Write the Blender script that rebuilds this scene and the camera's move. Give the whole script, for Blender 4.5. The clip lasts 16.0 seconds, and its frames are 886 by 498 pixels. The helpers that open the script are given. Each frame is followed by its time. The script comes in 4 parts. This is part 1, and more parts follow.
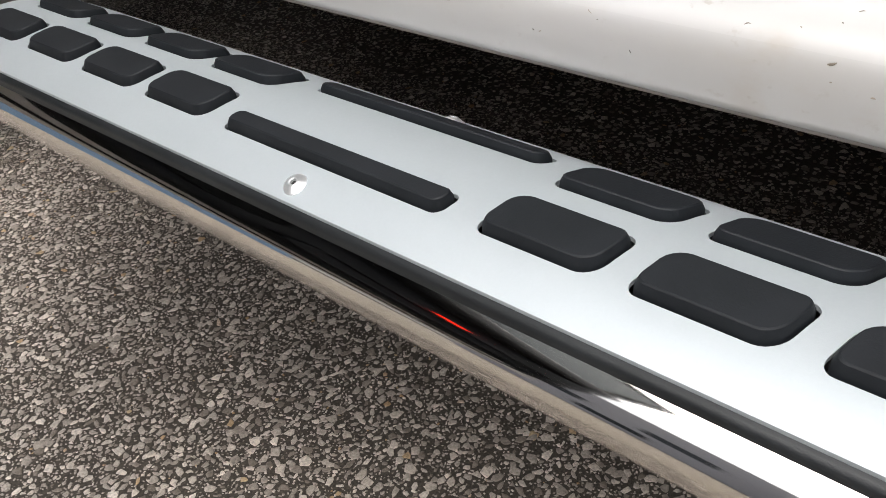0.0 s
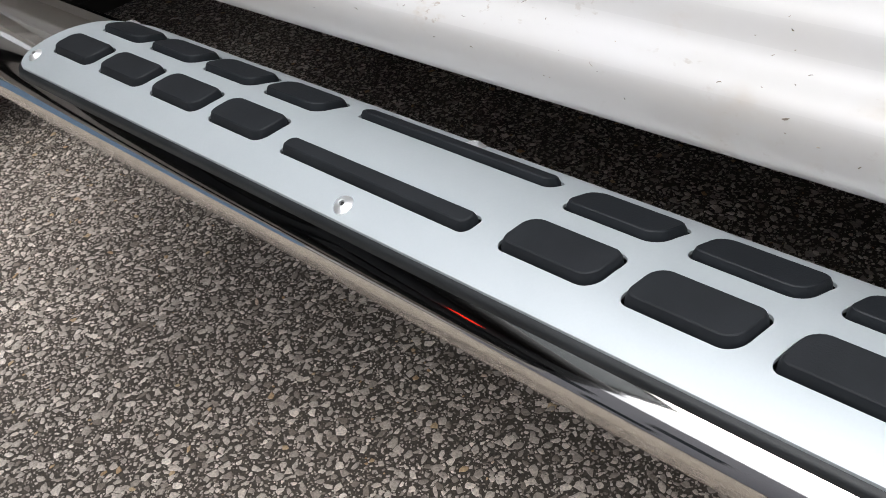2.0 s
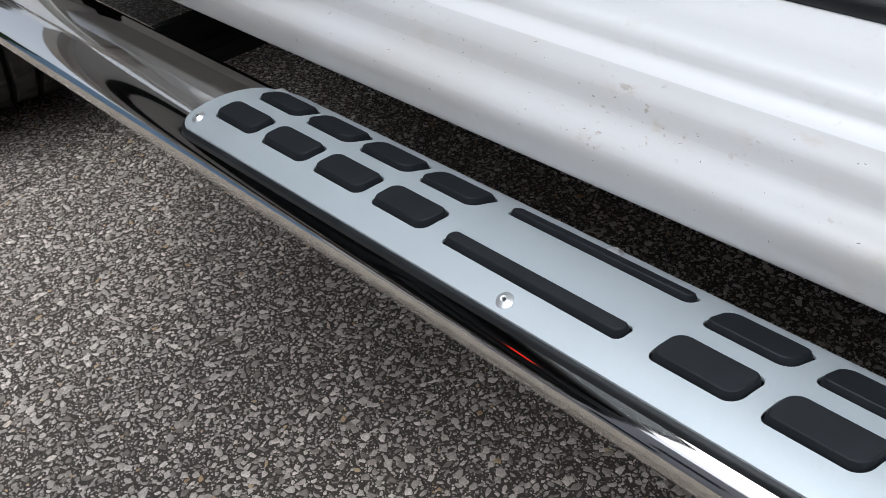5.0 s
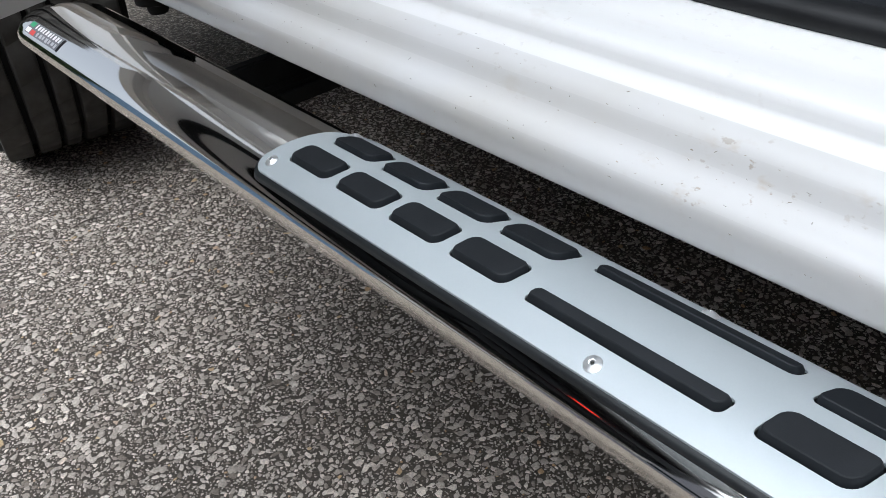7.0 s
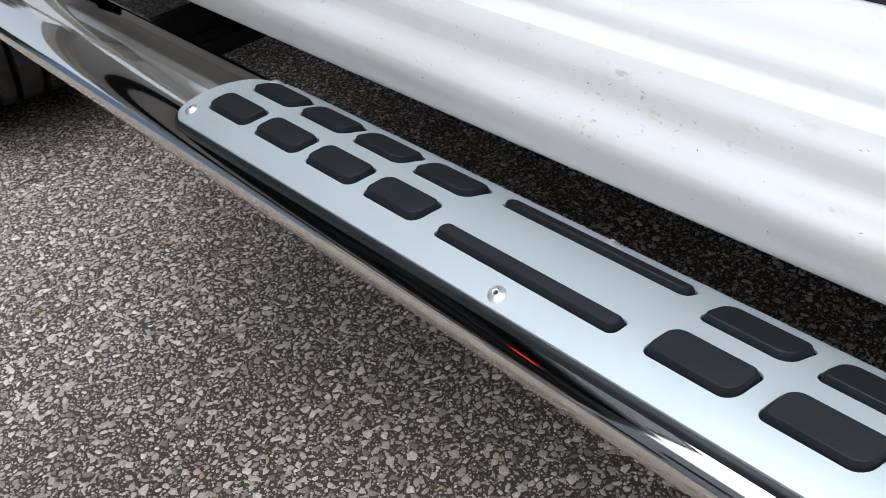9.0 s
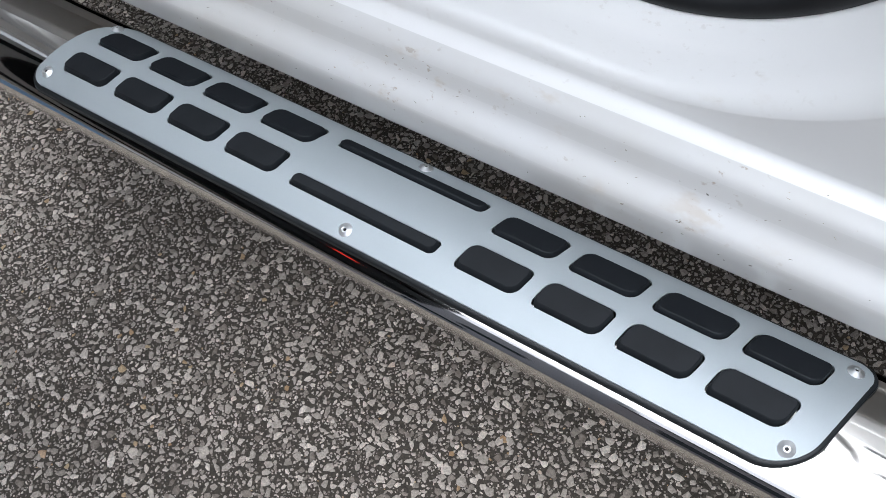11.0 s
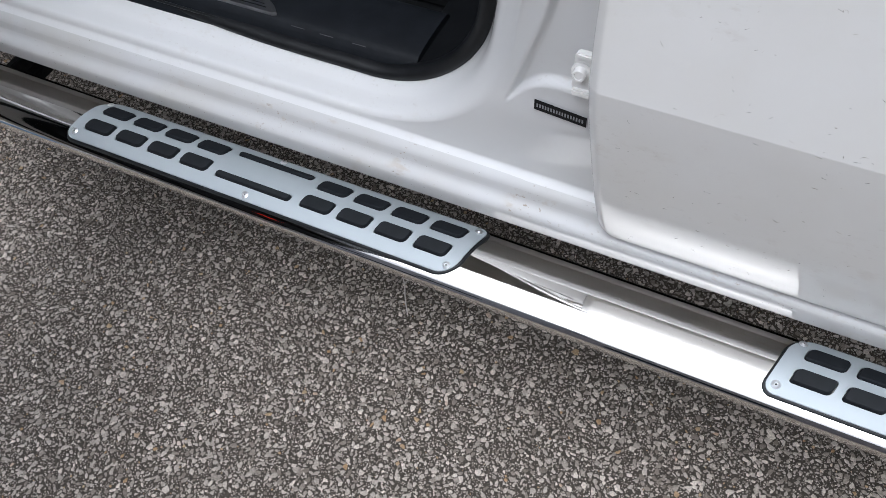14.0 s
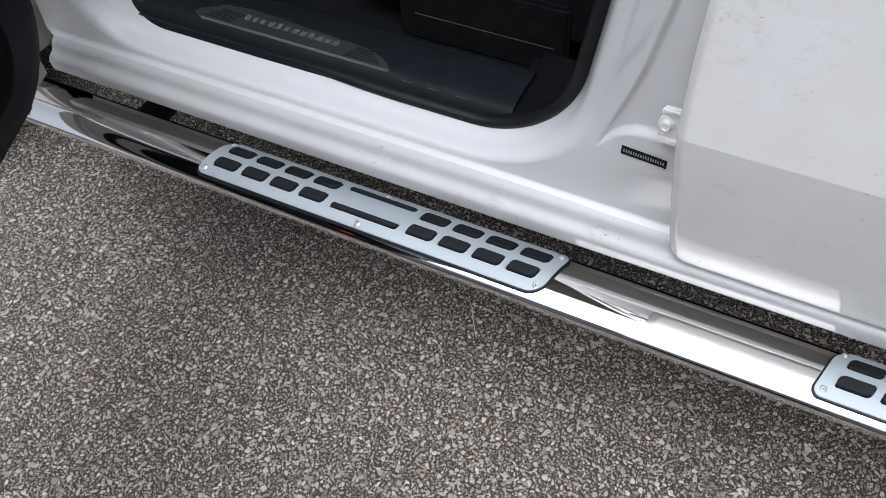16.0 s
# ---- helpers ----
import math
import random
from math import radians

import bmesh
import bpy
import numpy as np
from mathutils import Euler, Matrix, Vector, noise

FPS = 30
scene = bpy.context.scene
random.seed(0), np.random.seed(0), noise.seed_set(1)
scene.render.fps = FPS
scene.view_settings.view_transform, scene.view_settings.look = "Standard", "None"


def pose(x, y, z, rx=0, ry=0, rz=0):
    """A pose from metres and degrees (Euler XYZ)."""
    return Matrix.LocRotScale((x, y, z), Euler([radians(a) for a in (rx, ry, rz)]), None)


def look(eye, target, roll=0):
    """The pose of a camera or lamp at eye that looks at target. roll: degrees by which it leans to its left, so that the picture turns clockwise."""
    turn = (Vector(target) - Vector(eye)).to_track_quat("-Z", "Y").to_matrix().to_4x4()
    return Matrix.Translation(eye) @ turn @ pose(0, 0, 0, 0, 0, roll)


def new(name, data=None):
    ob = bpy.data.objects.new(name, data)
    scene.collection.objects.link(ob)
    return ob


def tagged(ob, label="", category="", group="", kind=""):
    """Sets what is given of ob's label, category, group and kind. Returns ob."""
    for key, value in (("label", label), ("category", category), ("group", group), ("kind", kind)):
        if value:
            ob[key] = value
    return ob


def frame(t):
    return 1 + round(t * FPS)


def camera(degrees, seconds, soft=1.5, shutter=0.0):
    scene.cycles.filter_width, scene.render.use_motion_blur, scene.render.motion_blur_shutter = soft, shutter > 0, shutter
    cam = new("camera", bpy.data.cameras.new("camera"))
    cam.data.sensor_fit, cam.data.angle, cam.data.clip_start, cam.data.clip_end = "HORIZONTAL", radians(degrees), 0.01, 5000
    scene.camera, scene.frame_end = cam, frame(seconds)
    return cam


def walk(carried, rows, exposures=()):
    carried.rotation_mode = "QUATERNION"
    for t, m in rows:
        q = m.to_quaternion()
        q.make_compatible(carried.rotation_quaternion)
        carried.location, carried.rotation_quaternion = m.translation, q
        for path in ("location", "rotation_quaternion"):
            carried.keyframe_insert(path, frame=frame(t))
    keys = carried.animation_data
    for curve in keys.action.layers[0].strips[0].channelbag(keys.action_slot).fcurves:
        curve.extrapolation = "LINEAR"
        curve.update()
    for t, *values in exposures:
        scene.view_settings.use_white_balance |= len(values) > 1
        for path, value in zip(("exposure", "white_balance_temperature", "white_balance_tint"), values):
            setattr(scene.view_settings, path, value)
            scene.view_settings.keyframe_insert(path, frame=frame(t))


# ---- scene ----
cam = camera(55.68, 16.0, soft=0.9)
ROWS = [
    (0, 0.21495, -0.18117, 0.58225, 44.4115, -36.5695, -6.6557),
    (0.5, 0.22303, -0.19572, 0.60548, 45.8929, -37.6044, -7.7181),
    (1, 0.22340, -0.20137, 0.62063, 46.6843, -37.9890, -8.0355),
    (1.5, 0.22663, -0.20216, 0.62128, 46.8743, -38.0965, -8.1545),
    (2, 0.23816, -0.20410, 0.62905, 46.6461, -38.6245, -8.4537),
    (2.5, 0.27968, -0.20768, 0.64326, 42.4102, -41.7427, -7.7106),
    (3, 0.30591, -0.20920, 0.64011, 34.0841, -46.3289, -5.1364),
    (3.5, 0.31316, -0.21102, 0.63897, 29.5361, -48.9016, -3.9524),
    (4, 0.30750, -0.21451, 0.64392, 30.2505, -48.6731, -3.1204),
    (4.5, 0.26350, -0.22678, 0.66827, 37.2027, -45.5242, -3.5949),
    (5, 0.20512, -0.25824, 0.70363, 47.5749, -38.3714, -4.6952),
    (5.2, 0.19600, -0.26420, 0.70639, 49.4485, -36.6573, -4.6866),
    (7.5, 0.17872, -0.25491, 0.69503, 51.4319, -35.0939, -5.1858),
    (8, 0.18180, -0.25440, 0.69538, 51.4034, -35.3264, -5.2284),
    (8.5, 0.18918, -0.25327, 0.69564, 50.8319, -36.1040, -5.3668),
    (9, 0.20762, -0.24578, 0.69383, 48.7615, -38.4488, -5.4972),
    (9.5, 0.23093, -0.23402, 0.69614, 45.1855, -42.3703, -5.9600),
    (10, 0.24291, -0.22133, 0.71483, 42.5551, -47.6193, -7.0516),
    (10.2, 0.23965, -0.21526, 0.72734, 42.1898, -49.4103, -7.0771),
    (12.3, 0.24144, -0.28350, 1.15376, 32.8192, -67.2933, -10.3195),
    (12.5, 0.25147, -0.29857, 1.17707, 30.6452, -66.7115, -8.8040),
    (13, 0.33277, -0.35483, 1.21111, 28.1062, -64.0364, -6.8327),
    (13.5, 0.45150, -0.44624, 1.24353, 28.8075, -58.8572, -6.6722),
    (14, 0.55666, -0.50605, 1.25321, 30.0770, -55.1719, -5.8057),
    (14.5, 0.62478, -0.57418, 1.28368, 31.1215, -53.5151, -5.3544),
    (15, 0.60915, -0.61344, 1.32312, 32.4706, -53.0677, -4.9127),
    (15.5, 0.57489, -0.62354, 1.34858, 32.3811, -53.1410, -4.4538),
    (16, 0.51060, -0.66545, 1.37726, 30.1765, -51.9680, -4.9203),
]


def cam_pose(x, y, z, yaw, pitch, roll):
    return Matrix.Translation((x, y, z)) @ pose(0, 0, 0, 0, 0, yaw) @ pose(0, 0, 0, 90 + pitch, 0, 0) @ pose(0, 0, 0, 0, 0, roll)


EXPOSURES = [(0.0, 0.21, 6500, 10), (0.5, 0.18, 6550, 10), (1.0, 0.13, 6200, 10), (2.0, 0.10, 6250, 10), (2.5, -0.08, 6000, 9), (3.0, -0.26, 6050, 9), (4.0, -0.25, 6350, 10), (4.5, -0.17, 6300, 10), (5.0, -0.22, 5850, 8), (7.5, 0.07, 5850, 7), (8.5, 0.07, 5850, 7), (9.5, -0.04, 5850, 8), (10.0, -0.15, 5850, 8), (12.5, -0.43, 5650, 8), (13.0, -0.39, 5650, 8), (14.5, -0.44, 5850, 10), (16.0, -0.36, 5800, 10)]
walk(cam, [(t, cam_pose(*row)) for t, *row in ROWS], EXPOSURES)

# ---- world and light ----
SUN_EL, SUN_AZ = 69.0, 174.0
world = bpy.data.worlds.new("overcast_sky")
scene.world = world
world.use_nodes = True
wn, wl = world.node_tree.nodes, world.node_tree.links
sky = wn.new("ShaderNodeTexSky")
sky.sky_type = "NISHITA"
sky.sun_disc = False
sky.sun_elevation, sky.sun_rotation = radians(SUN_EL), radians(SUN_AZ)
sky.dust_density, sky.air_density, sky.ozone_density = 6.0, 1.0, 1.0
grey = wn.new("ShaderNodeHueSaturation")
grey.inputs["Saturation"].default_value = 0.3
wl.new(sky.outputs[0], grey.inputs["Color"])
wl.new(grey.outputs[0], wn["Background"].inputs[0])
wn["Background"].inputs[1].default_value = 0.215

sun_data = bpy.data.lights.new("sun", "SUN")
sun_data.energy, sun_data.angle, sun_data.color = 1.55, radians(62), (1.0, 0.98, 0.96)
sun = new("sun", sun_data)
sun_dir = Vector((math.sin(radians(SUN_AZ)) * math.cos(radians(SUN_EL)), math.cos(radians(SUN_AZ)) * math.cos(radians(SUN_EL)), math.sin(radians(SUN_EL))))
sun.matrix_world = look(sun_dir * 20, (0, 0, 0))


# ---- materials ----
class Mat:
    """A node material with a few shortcuts."""

    def __init__(self, name, base=(0.5, 0.5, 0.5), rough=0.5, metal=0.0, coat=0.0, spec=0.5):
        self.m = bpy.data.materials.new(name)
        self.m.use_nodes = True
        self.n, self.l = self.m.node_tree.nodes, self.m.node_tree.links
        self.b = self.n["Principled BSDF"]
        self.b.inputs["Base Color"].default_value = (*base, 1)
        self.b.inputs["Roughness"].default_value = rough
        self.b.inputs["Metallic"].default_value = metal
        self.b.inputs["Coat Weight"].default_value = coat
        self.b.inputs["Coat Roughness"].default_value = 0.03
        self.b.inputs["Specular IOR Level"].default_value = spec
        self.coord = self.n.new("ShaderNodeTexCoord").outputs["Object"]

    def noise(self, scale, detail=4.0, rough=0.55, vec=None):
        t = self.n.new("ShaderNodeTexNoise")
        t.inputs["Scale"].default_value, t.inputs["Detail"].default_value, t.inputs["Roughness"].default_value = scale, detail, rough
        self.l.new(vec or self.coord, t.inputs["Vector"])
        return t.outputs["Fac"]

    def voronoi(self, scale, feature="F1", out="Distance", vec=None, rand=1.0):
        t = self.n.new("ShaderNodeTexVoronoi")
        t.feature = feature
        t.inputs["Scale"].default_value, t.inputs["Randomness"].default_value = scale, rand
        self.l.new(vec or self.coord, t.inputs["Vector"])
        return t.outputs[out]

    def scaled(self, sx, sy, sz):
        t = self.n.new("ShaderNodeMapping")
        t.inputs["Scale"].default_value = (sx, sy, sz)
        self.l.new(self.coord, t.inputs["Vector"])
        return t.outputs[0]

    def ramp(self, fac, *stops):
        t = self.n.new("ShaderNodeValToRGB")
        e = t.color_ramp.elements
        while len(e) < len(stops):
            e.new(0.5)
        for k, (p, c) in zip(e, stops):
            k.position = p
            k.color = (c, c, c, 1) if isinstance(c, (int, float)) else (*c, 1)
        self.l.new(fac, t.inputs[0])
        return t.outputs[0]

    def mix(self, fac, a, b, mode="MIX"):
        t = self.n.new("ShaderNodeMix")
        t.data_type, t.blend_type = "RGBA", mode
        for sock, v in ((t.inputs[0], fac), (t.inputs[6], a), (t.inputs[7], b)):
            if isinstance(v, (int, float)):
                sock.default_value = v if sock == t.inputs[0] else (v, v, v, 1)
            elif isinstance(v, tuple):
                sock.default_value = (*v, 1)
            else:
                self.l.new(v, sock)
        return t.outputs[2]

    def set(self, name, sock):
        self.l.new(sock, self.b.inputs[name])
        return self

    def bump(self, height, strength=0.3, distance=0.001):
        t = self.n.new("ShaderNodeBump")
        t.inputs["Strength"].default_value, t.inputs["Distance"].default_value = strength, distance
        self.l.new(height, t.inputs["Height"])
        self.l.new(t.outputs[0], self.b.inputs["Normal"])
        return self


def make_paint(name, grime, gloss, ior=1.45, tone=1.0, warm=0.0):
    """White car paint under clear coat, with road film; brown smudges lie on its ledges; tone and warm put each part's
    light into the colour.
    """
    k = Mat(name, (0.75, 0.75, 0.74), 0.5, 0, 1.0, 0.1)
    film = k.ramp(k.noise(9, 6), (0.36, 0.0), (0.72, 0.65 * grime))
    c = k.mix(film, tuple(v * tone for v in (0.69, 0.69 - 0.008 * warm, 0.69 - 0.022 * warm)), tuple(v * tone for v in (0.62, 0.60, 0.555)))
    sep = k.n.new("ShaderNodeSeparateXYZ")
    k.l.new(k.n.new("ShaderNodeNewGeometry").outputs["True Normal"], sep.inputs[0])
    ledge = k.ramp(sep.outputs[2], (0.08, 0.25), (0.48, 1.0))
    gate = k.ramp(k.noise(6.0, 3), (0.47, 0.0), (0.57, 1.0))
    gate = k.mix(1.0, gate, ledge, "MULTIPLY")
    smear = k.ramp(k.noise(62, 4, 0.62, k.scaled(0.55, 1, 1)), (0.56, 0.0), (0.68, 0.70 * grime))
    c = k.mix(k.mix(1.0, smear, gate, "MULTIPLY"), c, (0.40, 0.32, 0.23))
    speck = k.ramp(k.noise(210, 3, 0.6, k.scaled(0.7, 1, 1)), (0.63, 0.0), (0.70, 0.75 * grime))
    c = k.mix(k.mix(1.0, speck, gate, "MULTIPLY"), c, (0.25, 0.185, 0.125))
    k.set("Base Color", c)
    shine = k.ramp(k.noise(14, 5), (0.3, gloss), (0.8, gloss * 2.2 + 0.01))
    dulled = k.ramp(sep.outputs[2], (0.18, 0.0), (0.55, min(1.0, grime)))
    k.set("Coat Roughness", k.mix(dulled, shine, 0.34))
    k.set("Coat Weight", k.mix(dulled, 1.0, 0.55))
    k.b.inputs["Coat IOR"].default_value = ior
    return k.m


def make_chrome():
    k = Mat("polished_steel", (0.71, 0.69, 0.66), 0.05, 1.0)
    scr = k.noise(220, 3, 0.6, k.scaled(0.03, 1, 1))
    k.set("Roughness", k.ramp(scr, (0.3, 0.05), (0.8, 0.065)))
    k.bump(k.noise(9, 1, 0.5, k.scaled(0.3, 1, 1)), 0.012, 0.002)
    return k.m


def make_plate():
    k = Mat("satin_silver_coating", (0.66, 0.69, 0.70), 0.45, 0.4)
    k.set("Roughness", k.ramp(k.noise(900, 2), (0.2, 0.48), (0.8, 0.60)))
    k.set("Base Color", k.ramp(k.noise(25, 4), (0.2, (0.415, 0.456, 0.478)), (0.8, (0.447, 0.488, 0.510))))
    k.bump(k.noise(2500, 1), 0.10, 0.0002)
    return k.m


def make_rubber(name, base, rough, grain=1400, depth=0.0002):
    k = Mat(name, base, rough, 0, 0, 0.28)
    dust = k.ramp(k.noise(40, 5), (0.4, base), (0.9, tuple(v * 1.6 + 0.004 for v in base)))
    k.set("Base Color", dust)
    k.bump(k.noise(grain, 2), 0.35, depth)
    return k.m


def make_asphalt():
    """Bitumen between pale chippings; far off the chippings are drawn as cells. Paler than the near bed: open light put
    into the colour, for the bar's mirror image.
    """
    k = Mat("brightened_worn_asphalt", (0.05, 0.047, 0.043), 0.9, 0, 0, 0.3)
    warp = k.n.new("ShaderNodeVectorMath")
    warp.operation = "ADD"
    nz = k.n.new("ShaderNodeTexNoise")
    nz.inputs["Scale"].default_value = 160
    sc = k.n.new("ShaderNodeVectorMath")
    sc.operation = "SCALE"
    sc.inputs["Scale"].default_value = 0.008
    k.l.new(k.coord, nz.inputs["Vector"])
    k.l.new(nz.outputs["Color"], sc.inputs[0])
    k.l.new(k.coord, warp.inputs[0])
    k.l.new(sc.outputs[0], warp.inputs[1])
    v = warp.outputs[0]
    edge = k.voronoi(170, "DISTANCE_TO_EDGE", vec=v)
    cell = k.voronoi(170, "F1", "Color", vec=v)
    sep = k.n.new("ShaderNodeSeparateColor")
    k.l.new(cell, sep.inputs[0])
    tone = k.ramp(sep.outputs[0], (0.0, (0.24, 0.205, 0.165)), (0.35, (0.42, 0.37, 0.30)), (0.75, (0.58, 0.515, 0.42)), (1.0, (0.76, 0.70, 0.60)))
    stone = k.ramp(edge, (0.02, 0.0), (0.22, 0.9))
    keep = k.ramp(sep.outputs[1], (0.30, 0.0), (0.34, 1.0))
    stone = k.mix(1.0, stone, keep, "MULTIPLY")
    binder = k.ramp(k.noise(500, 4), (0.3, (0.10, 0.085, 0.07)), (0.8, (0.19, 0.165, 0.135)))
    k.set("Base Color", k.mix(stone, binder, tone))
    big = k.noise(900, 3)
    k.bump(k.mix(0.75, big, stone), 0.9, 0.0012)
    return k.m


def make_binder():
    k = Mat("bitumen", (0.05, 0.045, 0.04), 0.92, 0, 0, 0.3)
    k.set("Base Color", k.ramp(k.noise(420, 5), (0.3, (0.047, 0.040, 0.033)), (0.8, (0.118, 0.100, 0.082))))
    k.bump(k.noise(700, 6, 0.65), 1.0, 0.0016)
    return k.m


def make_stone():
    k = Mat("road_chippings", (0.3, 0.28, 0.25), 0.75, 0, 0, 0.35)
    geo = k.n.new("ShaderNodeNewGeometry").outputs["Random Per Island"]
    tone = k.ramp(geo, (0.0, (0.21, 0.178, 0.147)), (0.20, (0.345, 0.303, 0.258)), (0.50, (0.485, 0.43, 0.372)), (0.85, (0.63, 0.565, 0.495)), (0.982, (0.80, 0.73, 0.65)), (0.988, (0.44, 0.28, 0.15)), (1.0, (0.54, 0.42, 0.26)))
    grain = k.ramp(k.noise(420, 5, 0.7), (0.36, 0.62), (0.64, 1.2))
    k.set("Base Color", k.mix(1.0, tone, grain, "MULTIPLY"))
    k.bump(k.noise(800, 4, 0.65), 0.8, 0.0009)
    return k.m


# one white paint in three tones: sill dimmed, door brightened for their light
PAINT = make_paint("white_car_paint", 0.6, 0.008, 1.42, 1.15, 1.0)
JAMB_PAINT = make_paint("dusty_white_jamb_paint", 0.2, 0.07, 1.38, 0.98)
SILL_PAINT = make_paint("grimy_shade_toned_sill_paint", 1.0, 0.010, 1.52, 0.78)
CHROME = make_chrome()
PLATE = make_plate()
PAD = make_rubber("black_tread_rubber", (0.0063, 0.0080, 0.0104), 0.60)
GASKET = make_rubber("black_gasket_rubber", (0.012, 0.0135, 0.015), 0.42)
SEAL = make_rubber("black_door_seal", (0.005, 0.0055, 0.0065), 0.48)
TRIM = make_rubber("black_grained_plastic", (0.0048, 0.0062, 0.0086), 0.6, 700, 0.0004)
GLOSSY_TRIM = make_rubber("black_smooth_plastic", (0.005, 0.0055, 0.0065), 0.33, 700, 0.0001)
FABRIC = make_rubber("black_seat_fabric", (0.004, 0.0045, 0.005), 0.9, 900, 0.0006)
UNDER = make_rubber("black_underbody_coating", (0.005, 0.005, 0.005), 0.85)
# tyre body blackened below its dusty ribs, painting shade into the grooves
TYRE = make_rubber("groove_shade_tyre_rubber", (0.010, 0.010, 0.010), 0.9)
TREAD = make_rubber("dusty_tread_rubber", (0.045, 0.043, 0.040), 0.9, 300, 0.0006)
for dull, level in ((GASKET, 0.25), (SEAL, 0.30), (TRIM, 0.22), (FABRIC, 0.13)):
    dull.node_tree.nodes["Principled BSDF"].inputs["Specular IOR Level"].default_value = level
SCREW = Mat("stainless_screw", (0.88, 0.89, 0.90), 0.42, 0.9).m
DARK = Mat("socket_shade_black", (0.01, 0.01, 0.01), 0.6).m
TICK = Mat("grey_moulding_edge", (0.07, 0.07, 0.075), 0.7).m
STITCH = Mat("grey_thread", (0.06, 0.06, 0.06), 0.8).m
SCUFF = Mat("satin_dark_steel", (0.30, 0.31, 0.325), 0.40, 1.0).m
LABEL_BLACK = Mat("black_label_film", (0.005, 0.005, 0.006), 0.6, 0, 0, 0.2).m
LABEL_WHITE = Mat("white_print", (0.75, 0.75, 0.75), 0.5).m
LABEL_SILVER = Mat("silver_print", (0.42, 0.42, 0.44), 0.5).m
LABEL_DIM = Mat("dim_print", (0.26, 0.26, 0.27), 0.5).m
LABEL_GREY = Mat("grey_print", (0.10, 0.10, 0.11), 0.4).m
LABEL_GREEN = Mat("green_print", (0.02, 0.30, 0.12), 0.5).m
LABEL_RED = Mat("red_print", (0.55, 0.04, 0.03), 0.5).m
red = Mat("red_door_lamp", (0.70, 0.015, 0.01), 0.12, 0, 1.0)
red.b.inputs["Emission Color"].default_value = (1.0, 0.03, 0.01, 1)
red.b.inputs["Emission Strength"].default_value = 1.2
RED_LENS = red.m
clear = Mat("tinted_window_glass", (0.03, 0.034, 0.034), 0.0)
clear.b.inputs["Transmission Weight"].default_value = 1.0
clear.b.inputs["IOR"].default_value = 1.5
CLEAR_GLASS = clear.m
TWIG = Mat("dry_twig_bark", (0.62, 0.59, 0.54), 0.85).m
DARK_TWIG = Mat("dark_twig_bark", (0.05, 0.04, 0.032), 0.85).m
grit = Mat("dark_grit", (0.06, 0.05, 0.04), 0.85)
grit.set("Base Color", grit.ramp(grit.n.new("ShaderNodeNewGeometry").outputs["Random Per Island"], (0.0, (0.05, 0.043, 0.036)), (0.6, (0.20, 0.17, 0.135)), (1.0, (0.40, 0.35, 0.29))))
GRIT = grit.m
ASPHALT = make_asphalt()
BINDER = make_binder()
STONE = make_stone()


# ---- helpers of this scene ----
def part(name, bm, material, parent=None, label="", smooth=True, crease=38):
    """Links a bmesh as one mesh object under its thing or part."""
    me = bpy.data.meshes.new(name)
    bmesh.ops.recalc_face_normals(bm, faces=bm.faces)
    bm.to_mesh(me)
    bm.free()
    me.materials.append(material)
    if smooth:
        me.polygons.foreach_set("use_smooth", [True] * len(me.polygons))
        me.set_sharp_from_angle(angle=radians(crease))
    ob = new(name, me)
    ob.parent = parent
    return tagged(ob, label)


def empty(name, at=(0, 0, 0), **tags):
    ob = new(name)
    ob.location = at
    ob.empty_display_size = 0.05
    bpy.context.view_layer.update()
    return tagged(ob, **tags)


def grid(points, bm=None, close_u=False, close_v=False):
    """Quads over a table of points [row][column]."""
    bm = bm or bmesh.new()
    vs = [[bm.verts.new(p) for p in row] for row in points]
    nu, nv = len(vs), len(vs[0])
    for i in range(nu if close_u else nu - 1):
        for j in range(nv if close_v else nv - 1):
            bm.faces.new((vs[i][j], vs[(i + 1) % nu][j], vs[(i + 1) % nu][(j + 1) % nv], vs[i][(j + 1) % nv]))
    return bm


def box(bm, lo, hi, bevel=0.0, turn=None):
    got = bmesh.ops.create_cube(bm, size=1.0)["verts"]
    for v in got:
        v.co = Vector([(a + b) / 2 + (b - a) * c for a, b, c in zip(lo, hi, v.co)])
    if bevel:
        edges = list({e for v in got for e in v.link_edges})
        got = bmesh.ops.bevel(bm, geom=edges, offset=bevel, segments=2, affect="EDGES")["verts"]
    if turn:
        for v in got:
            v.co = turn @ v.co
    return bm


def spline(points, steps):
    """A smooth line through points (Catmull-Rom)."""
    out = []
    p = [Vector(points[0])] + [Vector(q) for q in points] + [Vector(points[-1])]
    for i in range(1, len(p) - 2):
        for s in range(steps):
            t = s / steps
            out.append(0.5 * ((2 * p[i]) + (p[i + 1] - p[i - 1]) * t + (2 * p[i - 1] - 5 * p[i] + 4 * p[i + 1] - p[i + 2]) * t * t + (3 * p[i] - p[i - 1] - 3 * p[i + 1] + p[i + 2]) * t ** 3))
    out.append(p[-1])
    return out


def lerp(a, b, t):
    return a + (b - a) * t


def ease(t):
    t = min(1.0, max(0.0, t))
    return t * t * (3 - 2 * t)


